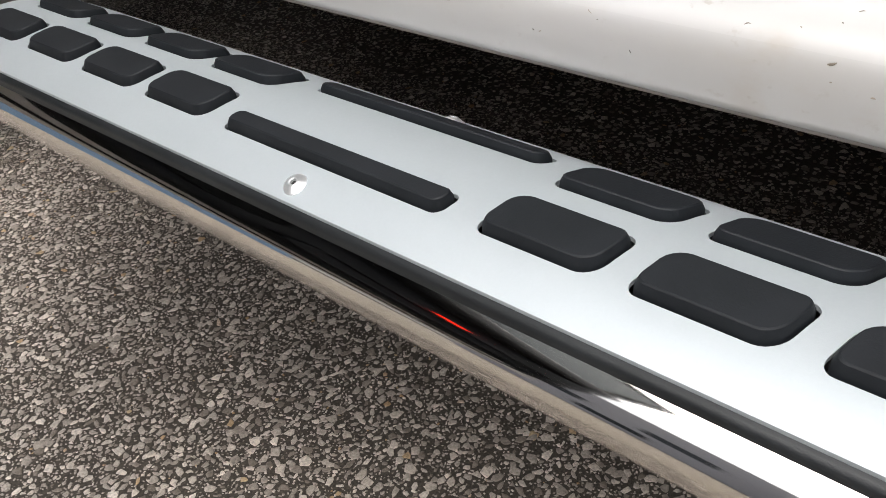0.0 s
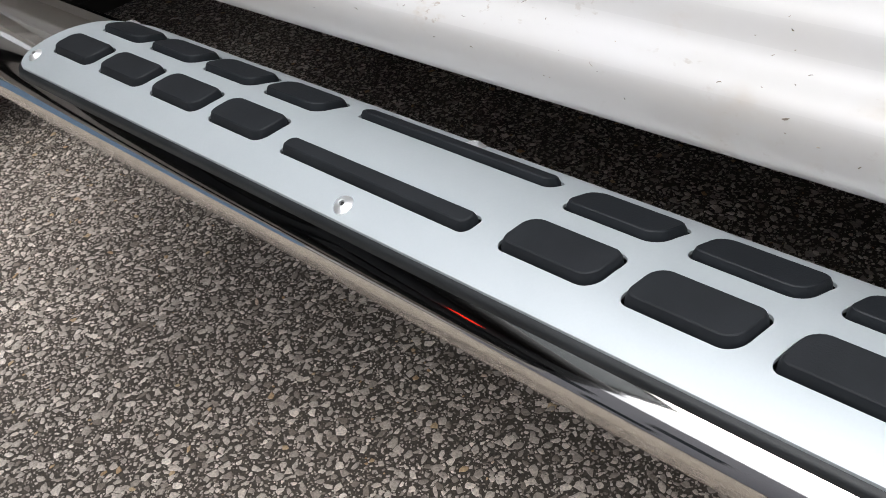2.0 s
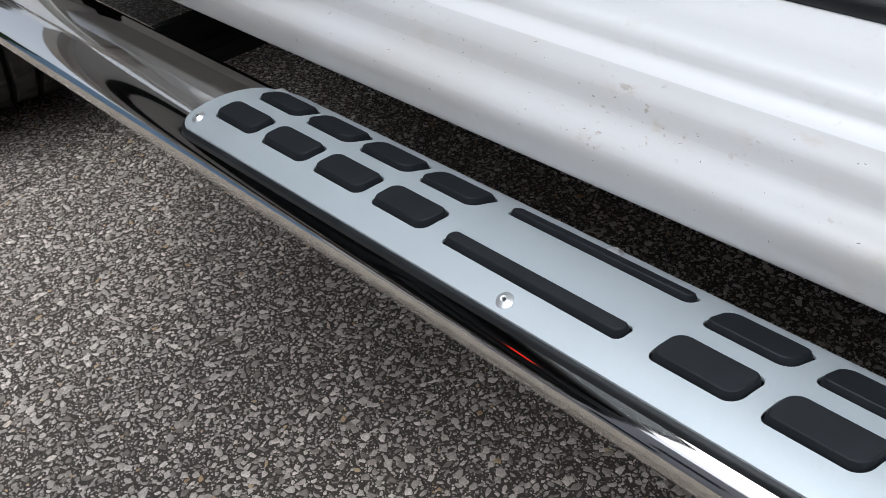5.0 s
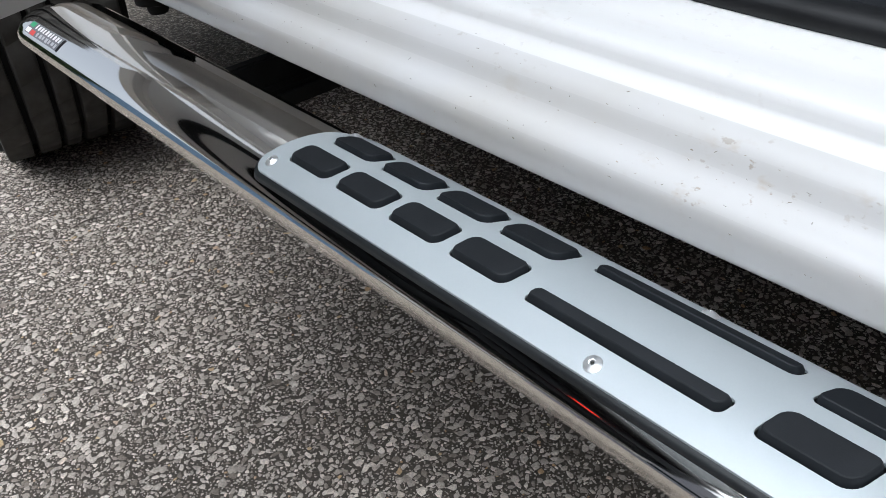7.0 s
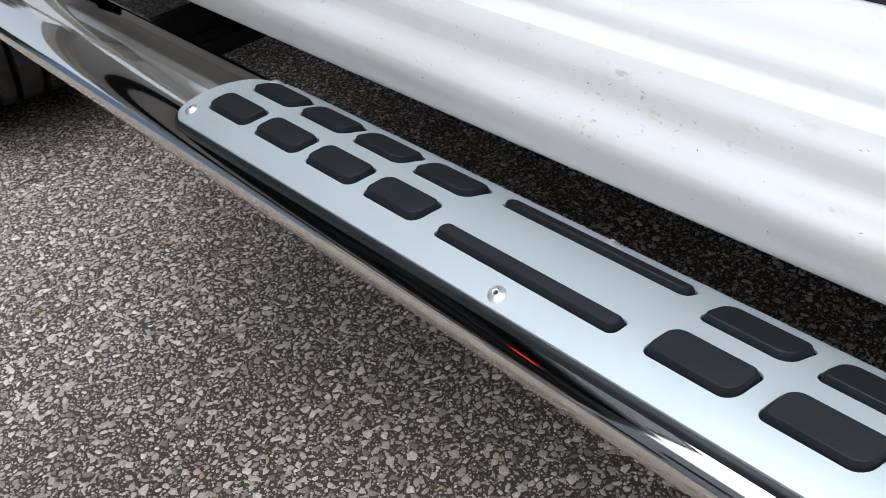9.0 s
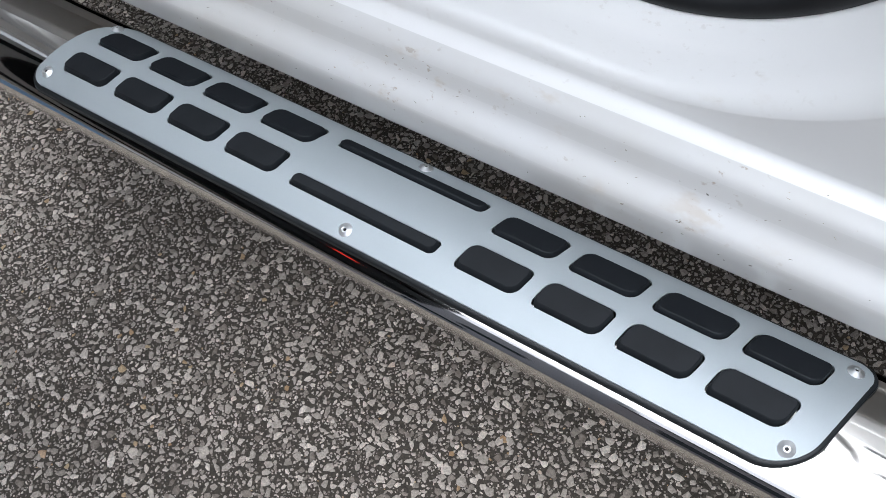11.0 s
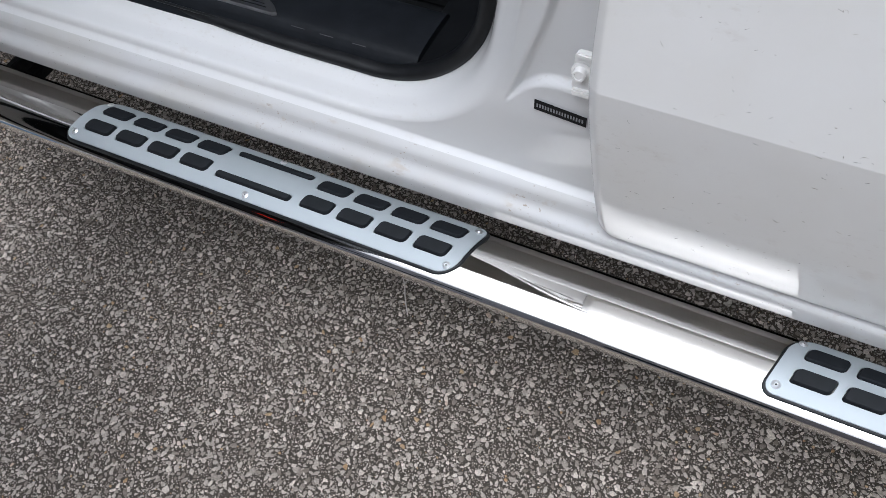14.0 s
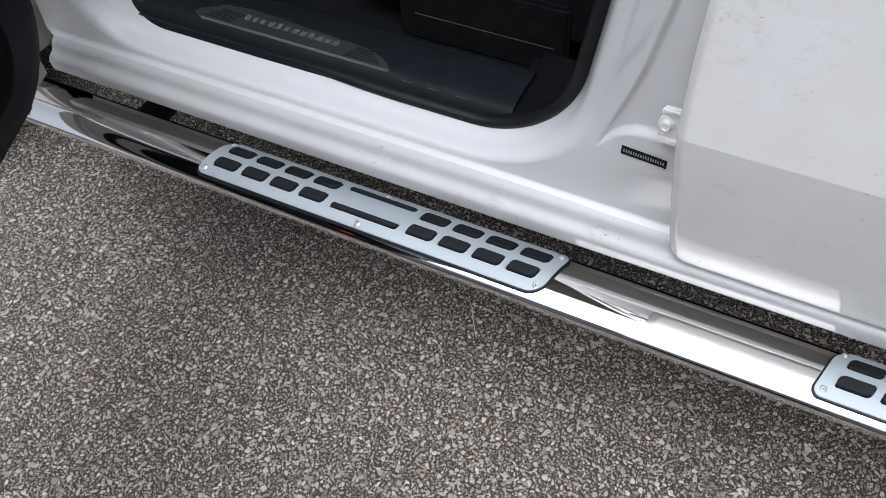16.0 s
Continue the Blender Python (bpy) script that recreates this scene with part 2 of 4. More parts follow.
def rounded_loop(u0, u1, y0, y1, radii, seg=6):
    """A closed rectangle with its own radius at each corner, from the lower left one, anticlockwise."""
    out = []
    for (cx, cy, a0), r in zip(((u0, y0, 180), (u1, y0, 270), (u1, y1, 0), (u0, y1, 90)), radii):
        mx, my = cx + (r if cx == u0 else -r), cy + (r if cy == y0 else -r)
        for i in range(seg + 1):
            a = radians(a0 + 90 * i / seg)
            out.append((mx + r * math.cos(a), my + r * math.sin(a)))
    return out


# ---- the side step ----
TUBE_Y, TUBE_Z, TUBE_A, TUBE_B, TUBE_YAW = -0.0010, 0.4055, 0.0495, 0.0226, -0.0030
SHEAR = 0.27
PLATE_AT = (0.0077, 0.9562)
CROWN_Z, CROWN_R, CROWN_Y = 0.4296, 0.078, 0.0005


def crown(y, off):
    """Height of a shell that lies off metres over the tube."""
    return CROWN_Z + off - (y - CROWN_Y) ** 2 / (2 * CROWN_R)


def on_plate(u, y, off):
    return Vector((u + SHEAR * y, y, crown(y, off)))


def tube_mesh():
    rows = []
    xs = [(-0.806 + 0.060 * (1 - math.cos(a)), math.sin(a)) for a in np.linspace(0.06, math.pi / 2, 10)]
    xs += [(x, 1.0) for x in np.linspace(-0.738, 2.15, 60)]
    for x, s in xs:
        rows.append([(x, TUBE_Y + TUBE_YAW * x + s * TUBE_A * math.cos(a), TUBE_Z + s * TUBE_B * math.sin(a)) for a in np.linspace(0, 2 * math.pi, 64, endpoint=False)])
    bm = grid(rows, close_v=True)
    bm.verts.ensure_lookup_table()
    bm.faces.new(bm.verts[:64])
    return bm


def flat_sheet(outline, holes):
    """A filled flat outline with holes, as a bmesh in the plane."""
    cu = bpy.data.curves.new("sheet", "CURVE")
    cu.dimensions, cu.fill_mode = "2D", "BOTH"
    for loop in (outline, *holes):
        sp = cu.splines.new("POLY")
        sp.points.add(len(loop) - 1)
        for p, (x, y) in zip(sp.points, loop):
            p.co = (x, y, 0, 1)
        sp.use_cyclic_u = True
    ob = bpy.data.objects.new("sheet", cu)
    me = bpy.data.meshes.new_from_object(ob)
    bm = bmesh.new()
    bm.from_mesh(me)
    bpy.data.objects.remove(ob)
    bpy.data.curves.remove(cu)
    bpy.data.meshes.remove(me)
    bmesh.ops.remove_doubles(bm, verts=bm.verts, dist=1e-6)
    return bm


def shell(outline, holes, off, thick):
    """A sheet bent over the tube, with thickness."""
    bm = flat_sheet(outline, holes)
    for y in np.arange(-0.046, 0.0461, 0.0035):
        bmesh.ops.bisect_plane(bm, geom=bm.verts[:] + bm.edges[:] + bm.faces[:], plane_co=(0, y, 0), plane_no=(0, 1, 0), dist=1e-6)
    low = bmesh.ops.extrude_face_region(bm, geom=bm.faces[:])["geom"]
    down = {v for v in low if isinstance(v, bmesh.types.BMVert)}
    for v in bm.verts:
        v.co = on_plate(v.co.x, v.co.y, off - (0 if v in down else thick))
    return bm


Y0, Y1, HALF = -0.0385, 0.0390, 0.2930
ROW_F, ROW_B = (-0.0218, -0.0034), (0.0087, 0.0272)
BAR_F, BAR_B = (-0.0218, -0.0128), (0.0188, 0.0273)
PAD_U = [s * (0.0926 + 0.0533 * i) for s in (-1, 1) for i in range(4)]
PAD_W, BAR_W = 0.0425, 0.1125
CORNERS = (0.013, 0.0205, 0.013, 0.0240)
PAD_R, BAR_R = (0.0045, 0.0065, 0.0045, 0.0065), (0.003, 0.004, 0.003, 0.004)


def plate_outline(grow=0.0):
    return rounded_loop(-HALF - grow, HALF + grow, Y0 - grow, Y1 + grow, [r + grow for r in CORNERS], 10)


def gasket_mesh():
    """A ribbed rubber rim that runs round under the plate."""
    prof = ((-0.0020, 0.0024), (0.0008, 0.0030), (0.0018, 0.0029), (0.0026, 0.0024), (0.0028, 0.0016), (0.0030, 0.0004), (0.0034, -0.0003), (0.0036, -0.0012), (0.0030, -0.0022), (0.0010, -0.0026))
    return grid([[on_plate(u, y, off) for u, y in plate_outline(g)] for g, off in prof], close_v=True)


def pad_mesh(w, ys, radii):
    """One raised tread pad with a chamfered top, about u = 0."""
    bm = bmesh.new()
    rings = []
    for inset, off in ((0.0002, 0.0016), (0.0004, 0.0052), (0.0012, 0.0074), (0.0017, 0.0078)):
        loop = rounded_loop(-w / 2 + inset, w / 2 - inset, ys[0] + inset, ys[1] - inset, [max(0.001, r - inset * 0.6) for r in radii], 5)
        rings.append([bm.verts.new(on_plate(u, y, off)) for u, y in loop])
    n = len(rings[0])
    for a, b in zip(rings, rings[1:]):
        for i in range(n):
            bm.faces.new((a[i], a[(i + 1) % n], b[(i + 1) % n], b[i]))
    bm.faces.new(rings[-1])
    return bm


# near-black disc that paints the shade inside a screw's hole
def socket_mesh(r=0.0011):
    bm = bmesh.new()
    bmesh.ops.create_circle(bm, cap_ends=True, segments=6, radius=r)
    bmesh.ops.translate(bm, verts=bm.verts, vec=(0, 0, 0.0012))
    return bm


def screw_mesh(r=0.0048):
    bm = bmesh.new()
    prof = [(r, 0.0), (r * 0.97, 0.0005), (r * 0.44, 0.0019), (r * 0.38, 0.0021), (r * 0.27, 0.0020), (r * 0.24, 0.0006), (0.0, 0.0005)]
    return grid([[(q * math.cos(a), q * math.sin(a), h) for a in np.linspace(0, 2 * math.pi, 24, endpoint=False)] for q, h in prof], bm, close_v=True)


step = empty("side_step", label="polished oval steel side step bar with two tread plates", category="side step")
tube = part("tube", tube_mesh(), CHROME, step, "polished mirror-bright oval steel tube")

HOLES = [rounded_loop(u - PAD_W / 2 - 0.0006, u + PAD_W / 2 + 0.0006, ys[0] - 0.0006, ys[1] + 0.0006, PAD_R) for ys in (ROW_F, ROW_B) for u in PAD_U]
HOLES += [rounded_loop(-BAR_W / 2 - 0.0006, BAR_W / 2 + 0.0006, ys[0] - 0.0006, ys[1] + 0.0006, BAR_R) for ys in (BAR_F, BAR_B)]
SCREWS = [(s * 0.2825, -0.0287) for s in (-1, 1)] + [(s * 0.2825, 0.0306) for s in (-1, 1)] + [(0.0, -0.0318), (0.0, 0.0345)]


first = {}
socket_me = None
for px in PLATE_AT:
    if not first:
        first["plate"] = part("step_plate", shell(plate_outline(), HOLES, 0.0042, 0.0016), PLATE, step, "satin silver aluminium tread plate")
        first["gasket"] = part("gasket", gasket_mesh(), GASKET, first["plate"], "black rubber gasket under the plate")
        pad_f = part("tread_pad", pad_mesh(PAD_W, ROW_F, PAD_R), PAD, first["plate"], "raised black rubber tread pad", crease=24)
        pad_b = part("tread_pad", pad_mesh(PAD_W, ROW_B, PAD_R), PAD, first["plate"], "raised black rubber tread pad", crease=24)
        bar_f = part("tread_bar", pad_mesh(BAR_W, BAR_F, BAR_R), PAD, first["plate"], "long raised black rubber tread bar", crease=24)
        bar_b = part("tread_bar", pad_mesh(BAR_W, BAR_B, BAR_R), PAD, first["plate"], "long raised black rubber tread bar", crease=24)
        screw = part("screw", screw_mesh(), SCREW, first["plate"], "small bright countersunk screw")
        plate = first["plate"]
    else:
        plate = new("step_plate", first["plate"].data)
        plate.parent = step
        tagged(plate, "satin silver aluminium tread plate")
        g = new("gasket", first["gasket"].data)
        g.parent = plate
        for b in (bar_f, bar_b):
            nb = new("tread_bar", b.data)
            nb.parent = plate
    plate.location.x = px
    for model in (pad_f, pad_b):
        for i, u in enumerate(PAD_U):
            if plate == first["plate"] and i == 0:
                model.location.x = u
                continue
            p = new("tread_pad", model.data)
            p.parent, p.location.x = plate, u
    for i, (u, y) in enumerate(SCREWS):
        s = screw if plate == first["plate"] and i == 0 else new("screw", screw.data)
        s.parent = plate
        if socket_me is None:
            socket_me = part("socket_shade", socket_mesh(), DARK, None, smooth=False)
            hole = socket_me
        else:
            hole = new("socket_shade", socket_me.data)
        hole.parent = s
        slope = (crown(y + 0.002, 0.0042) - crown(y - 0.002, 0.0042)) / 0.004
        s.matrix_local = Matrix.Translation(on_plate(u, y, 0.0040)) @ Matrix.Rotation(math.atan(slope), 4, "X")

# the mounting brackets reach from the tube to the frame rail
for bx in (-0.480, 0.95, 1.75):
    bm = bmesh.new()
    box(bm, (bx - 0.022, 0.03, 0.368), (bx + 0.022, 0.75, 0.388), 0.004)
    box(bm, (bx - 0.006, 0.03, 0.388), (bx + 0.006, 0.75, 0.415), 0.002)
    part("bracket", bm, UNDER, step, "black steel mounting bracket")

bm = grid([[(-0.905 + 0.6 * r * math.cos(a), 0.165 + 0.6 * r * math.sin(a), z) for a in np.linspace(0, 2 * math.pi, 24, endpoint=False)] for r, z in ((0.0, 0.34), (0.020, 0.34), (0.024, 0.345), (0.024, 0.352), (0.045, 0.356), (0.045, 0.40), (0.03, 0.44), (0.0, 0.44))], close_v=True)
bmesh.ops.remove_doubles(bm, verts=bm.verts, dist=1e-6)
part("mount", bm, UNDER, step, "black rubber body mount")

# maker's sticker on the front end of the tube
def on_tube(x, a, off):
    return Vector((x, TUBE_Y + TUBE_YAW * x + (TUBE_A + off) * math.cos(radians(a)), TUBE_Z + (TUBE_B + off) * math.sin(radians(a))))


def tube_patch(x0, x1, a0, a1, off):
    return grid([[on_tube(x, a, off) for a in np.linspace(a0, a1, 6)] for x in np.linspace(x0, x1, 5)])


sticker = part("sticker", tube_patch(-0.741, -0.652, 129, 152, 0.0003), LABEL_GREY, tube, "small grey maker's sticker with pale lettering bars")
part("sticker_mark", tube_patch(-0.739, -0.728, 130, 138, 0.0006), LABEL_GREEN, sticker, "green flag mark")
part("sticker_mark", tube_patch(-0.740, -0.729, 141, 150, 0.0006), LABEL_WHITE, sticker, "white flag mark")
part("sticker_mark", tube_patch(-0.727, -0.716, 142, 151, 0.0006), LABEL_RED, sticker, "red flag mark")
for i in range(10):
    sx = -0.7235 + i * 0.0068
    part("sticker_mark", tube_patch(sx, sx + (0.0046 if i % 3 else 0.0034), 130.5 + 0.6 * (i % 2), 138.5, 0.0006), LABEL_WHITE, sticker, "pale lettering bar")
for i in range(7):
    sx = -0.711 + i * 0.0080
    part("sticker_mark", tube_patch(sx, sx + (0.0058 if i % 2 else 0.0042), 141.5, 149.5 - 0.8 * (i % 3), 0.0006), LABEL_SILVER, sticker, "pale lettering bar")
part("sticker_mark", tube_patch(-0.655, -0.652, 129, 152, 0.0006), LABEL_BLACK, sticker, "black end stripe")

# ---- the truck ----
truck = empty("pickup_truck", label="white double-cab pickup truck with its front door open", category="pickup truck")

# outer sill: a stepped profile run along the truck
SILL = [(0.30, 0.452), (0.12, 0.456), (0.055, 0.4588), (0.0380, 0.4590), (0.0347, 0.4604), (0.0340, 0.4665), (0.0336, 0.4725), (0.0335, 0.4780), (0.0342, 0.4828), (0.0366, 0.4866), (0.0410, 0.4888), (0.0458, 0.4902), (0.0500, 0.4945), (0.0522, 0.5010), (0.0540, 0.5055), (0.0570, 0.5085), (0.0640, 0.5118), (0.0700, 0.5137), (0.0717, 0.5142), (0.0760, 0.5144), (0.0800, 0.5146)]


def softened(line, sigma):
    """The line resampled every millimetre, its bends rounded over about sigma metres."""
    p = np.array([v[:] for v in line])
    d = np.concatenate([[0], np.cumsum(np.linalg.norm(np.diff(p, axis=0), axis=1))])
    s = np.arange(0, d[-1], 0.001)
    q = np.stack([np.interp(s, d, p[:, i]) for i in range(3)], 1)
    n = int(sigma * 3000)
    k = np.exp(-0.5 * (np.arange(-n, n + 1) / (sigma * 1000)) ** 2)
    r = np.pad(q, ((n, n), (0, 0)), "edge")
    out = np.stack([np.convolve(r[:, i], k / k.sum(), "valid") for i in range(3)], 1)
    return [Vector(v) for v in out]


crisp = softened(spline([Vector((0, y, z)) for y, z in SILL], 4), 0.0015)
sill_line = [p.lerp(q, ease((p.z - 0.481) / 0.006)) for p, q in zip(crisp, softened(spline([Vector((0, y, z)) for y, z in SILL], 4), 0.0030))][150:]
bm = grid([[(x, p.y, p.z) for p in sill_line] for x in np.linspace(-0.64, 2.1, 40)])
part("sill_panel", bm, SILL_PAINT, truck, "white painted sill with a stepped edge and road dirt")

# unseen welded flange under the sill, added to pale the bar's mirrored strip
weld = [(0.20, 0.4525), (0.118, 0.4520), (0.1145, 0.446), (0.1135, 0.420), (0.112, 0.4165), (0.110, 0.4165), (0.1085, 0.420), (0.1075, 0.446), (0.103, 0.4535), (0.062, 0.4565)]
part("sill_flange", grid([[(x, y, z) for y, z in weld] for x in np.linspace(-0.64, 2.1, 12)]), SILL_PAINT, truck, "unseen white welded flange added under the sill")

# door jamb round the opening: from the seal out to the sill and the pillar
SEAL_Y, SEAL_Z = 0.1235, 0.5387
CX, RAD = 0.113, 0.170
FX, FRAD = -0.44, 0.12


LEAN = math.atan(0.15)


def contour():
    """Points of the opening's edge with the outward normal, how far up the pillar they lie, and whether on a pillar's straight run."""
    out = []
    for z in np.linspace(1.15, SEAL_Z + FRAD, 8):
        out.append((FX - FRAD - 0.15 * (z - SEAL_Z - FRAD), z, -1.0, 0.0, 1.0, True))
    for a in np.linspace(180, 270, 14)[1:-1]:
        c, s = math.cos(radians(a)), math.sin(radians(a))
        out.append((FX + FRAD * c, SEAL_Z + FRAD + FRAD * s, c, s, 1 - ease((a - 180) / 90), False))
    for x in np.linspace(FX, CX, 24):
        out.append((x, SEAL_Z, 0.0, -1.0, 0.0, False))
    for a in np.linspace(-math.pi / 2, -LEAN, 120)[1:-1]:
        c, s = math.cos(a), math.sin(a)
        out.append((CX + RAD * c, SEAL_Z + RAD + RAD * s, c, s, ease((a + math.pi / 2) / (math.pi / 2 - LEAN)), False))
    c, s = math.cos(LEAN), -math.sin(LEAN)
    for z in np.linspace(SEAL_Z + RAD + RAD * s, 1.15, 100):
        out.append((CX + RAD * c + 0.15 * (z - SEAL_Z - RAD - RAD * s), z, c, s, 1.0, True))
    return out


def seal_y(x):
    return SEAL_Y + 0.020 * ease(-x / 0.35)


def soft_interp(v, xs, ys, reach):
    """A broken line with its corners rounded."""
    return sum(float(np.interp(v + reach * k / 4, xs, ys)) * (5 - abs(k)) for k in range(-4, 5)) / 25


def jamb_y(x, z):
    """Depth of the jamb's face: a plain lower panel, with a shallow recess above a curved ledge."""
    face = soft_interp(x, (0.0, 0.28, 0.442, 0.6), (0.080, 0.080, 0.046, 0.046), 0.03)
    y = lerp(0.0717, face, soft_interp(z, (0.3, 0.515, 0.64, 0.9), (0.0, 0.0, 1.0, 1.0), 0.035)) - 0.02 * max(0.0, z - 0.66)
    ledge = soft_interp(x, (0.10, 0.19, 0.247, 0.296, 0.316, 0.335, 0.355, 0.395, 0.5), (0.527, 0.529, 0.551, 0.586, 0.616, 0.643, 0.660, 0.670, 0.674), 0.02)
    edge = soft_interp(z, (0.60, 0.6416, 0.6928, 0.7412, 0.90, 1.15), (0.305, 0.320, 0.3365, 0.3536, 0.385, 0.42), 0.05)
    inner = soft_interp(z, (0.55, 0.631, 0.681, 0.749, 0.804, 0.849, 1.15), (0.25, 0.282, 0.302, 0.323, 0.352, 0.363, 0.41), 0.03)
    y += 0.0030 * ease((x - inner) / 0.012) * ease((z - 0.60) / 0.05)
    lip = 0.0014 * math.exp(-((x - edge) / 0.005) ** 2) * ease((z - 0.61) / 0.04)
    return y - lip + 0.010 * ease((z - ledge) / 0.009) * ease((x - edge) / 0.009)


def flare(z):
    """The jamb's foot runs out softly over the sill's ledge."""
    return 0.006 * min(1.25, max(0.0, (0.5190 - z) / 0.0064)) ** 2


RIM_X, RIM_Z = 0.475, 0.5108
FRONT_X = -0.66
rows = []
for x, z, nx, nz, w, straight in contour():
    ys = seal_y(x)
    row = [(x, ys + 0.02, z), (x, ys, z)]
    for da, db, ya, yb in ((0.0028, 0.004, 0.114, 0.112), (0.0060, 0.007, 0.1055, 0.102), (0.0072, 0.010, 0.1025, 0.094), (0.0080, 0.015, 0.094, 0.088), (0.0094, 0.022, 0.083, 0.0835), (0.0106, 0.029, 0.0790, 0.0795), (0.0128, 0.034, 0.0766, 0.0770)):
        d = lerp(da, db, w)
        row.append((x + nx * d, lerp(ya, yb, w), z + nz * d))
    d = lerp(0.0160, 0.039, w)
    ex, ez = x + nx * d, z + nz * d
    row.append((ex, lerp(0.0752, jamb_y(ex, ez), w), ez))
    # outer border: the sill ledge below, the door's edge behind, the fender ahead
    if nz == -1.0:
        qx, qz = x, RIM_Z
    elif x > 0:
        t = (math.pi / 2 + math.atan2(nz, nx)) / (math.pi / 2 - LEAN)
        qx, qz = (lerp(CX, RIM_X, t / 0.55), RIM_Z) if t < 0.55 else (RIM_X, lerp(RIM_Z, SEAL_Z + RAD, (t - 0.55) / 0.45))
        if straight:
            qz = z + RAD * math.sin(LEAN)
    else:
        t = (math.pi + math.atan2(nz, nx)) / (math.pi / 2) if nz else 0.0
        qx, qz = (lerp(FX, FRONT_X, (1 - t) / 0.6), RIM_Z) if 1 - t < 0.6 else (FRONT_X, lerp(RIM_Z, SEAL_Z + FRAD, (0.4 - t) / 0.4))
        if straight:
            qz = z
    for i in range(1, 97):
        f = i / 96
        mx, mz = lerp(ex, qx, f), lerp(ez, qz, f)
        row.append((mx, lerp(lerp(0.0752, 0.0717, f), jamb_y(mx, mz), w) - flare(mz), mz))
    rows.append(row)
part("door_jamb", grid(rows), JAMB_PAINT, truck, "white painted door jamb curving up into the pillar", crease=85)

# rubber seal round the opening
ring = []
for x, z, nx, nz, w, straight in contour():
    ring.append([(x - nx * (0.010 + 0.011 * math.cos(a)), seal_y(x) + 0.010 + 0.013 * math.sin(a), z - nz * (0.004 + 0.009 * math.cos(a))) for a in np.linspace(0, 2 * math.pi, 14, endpoint=False)])
part("door_seal", grid(ring, close_v=True), SEAL, truck, "black rubber door seal")

# sill trim inside the opening
TRIMP = [(0.126, 0.535), (0.134, 0.550), (0.140, 0.560), (0.149, 0.5665), (0.17, 0.5695), (0.20, 0.570), (0.222, 0.569), (0.232, 0.563), (0.238, 0.545), (0.242, 0.49)]
line = spline([Vector((0, y, z)) for y, z in TRIMP], 5)
bm = grid([[(x, p.y, p.z) for p in line] for x in np.linspace(-0.58, 0.172, 20)])
bm.verts.ensure_lookup_table()
bm.faces.new(bm.verts[-len(line):])
sill_trim = part("sill_trim", bm, TRIM, truck, "black grained plastic sill trim")
bm = bmesh.new()
box(bm, (0.150, 0.128, 0.46), (0.40, 0.30, 0.559), 0.014)
part("pillar_trim", bm, GLOSSY_TRIM, truck, "black plastic pillar foot trim")

# glossy bead along the trim's outer edge
BEAD = Mat("glossy_black_bead", (0.006, 0.007, 0.008), 0.32, 0, 0, 0.5).m
bm = grid([[(x, 0.1322 + 0.0017 * math.cos(a), 0.5492 + 0.0017 * math.sin(a)) for a in np.linspace(0, 2 * math.pi, 10, endpoint=False)] for x in np.linspace(-0.56, 0.168, 20)], close_v=True)
part("bead", bm, BEAD, sill_trim, "glossy black bead along the edge")

# short moulded ticks on the trim
for tx in (-0.004, 0.037, 0.083):
    bm = bmesh.new()
    box(bm, (tx, 0.1420, 0.5622), (tx + 0.019, 0.1428, 0.5630), 0.0002)
    part("tick", bm, TICK, sill_trim, "short grey moulded tick")

# metal scuff insert with ribs and a bar in place of lettering
def scuff_loop():
    out = [(-0.370, 0.146), (-0.034, 0.146), (-0.028, 0.149), (-0.036, 0.158), (-0.052, 0.168), (-0.080, 0.177), (-0.30, 0.192), (-0.345, 0.186), (-0.38, 0.165), (-0.386, 0.153)]
    return out


bm = flat_sheet(scuff_loop(), [])
low = bmesh.ops.extrude_face_region(bm, geom=bm.faces[:])["geom"]
for v in bm.verts:
    v.co.z = 0.5660
for v in low:
    if isinstance(v, bmesh.types.BMVert):
        v.co.z = 0.5715
scuff = part("scuff_plate", bm, SCUFF, sill_trim, "dull metal scuff plate with fine ribs", smooth=False)
for i in range(5):
    bm = bmesh.new()
    y = 0.151 + 0.0052 * i
    box(bm, (-0.108 + 0.003 * i, y, 0.5713), (-0.045 - 0.006 * i, y + 0.0018, 0.5722), 0.0003)
    part("rib", bm, TRIM, scuff)
    bm = bmesh.new()
    box(bm, (-0.365 + 0.005 * i, y, 0.5713), (-0.315 + 0.003 * i, y + 0.0018, 0.5722), 0.0003)
    part("rib", bm, TRIM, scuff)
for i in range(12):
    x = -0.300 + i * 0.0150
    bm = bmesh.new()
    box(bm, (x, 0.164, 0.5713), (x + (0.0085 if i % 3 else 0.0105), 0.175 if i % 4 else 0.178, 0.5721), 0.0003)
    part("lettering_bar", bm, LABEL_GREY, scuff, "pale bar in place of lettering")

# moulded ribs along the inner edge of the trim
for y in (0.196, 0.203, 0.210, 0.217):
    bm = bmesh.new()
    box(bm, (-0.46, y, 0.5685), (0.02 + 3 * (y - 0.196), y + 0.0025, 0.5712), 0.0004)
    part("trim_rib", bm, TRIM, sill_trim, "moulded rib")

# cabin: floor, far side, bulkheads and roof, all dark
bm = bmesh.new()
box(bm, (-0.95, 0.28, 0.44), (1.35, 1.62, 0.47))
box(bm, (-0.97, 0.16, 0.47), (-0.90, 1.62, 1.75))
box(bm, (1.30, 0.16, 0.47), (1.37, 1.62, 1.75))
box(bm, (-0.97, 1.60, 0.47), (1.37, 1.66, 1.75))
part("cabin_shell", bm, FABRIC, truck, "dark cabin interior", smooth=False)
bm = bmesh.new()
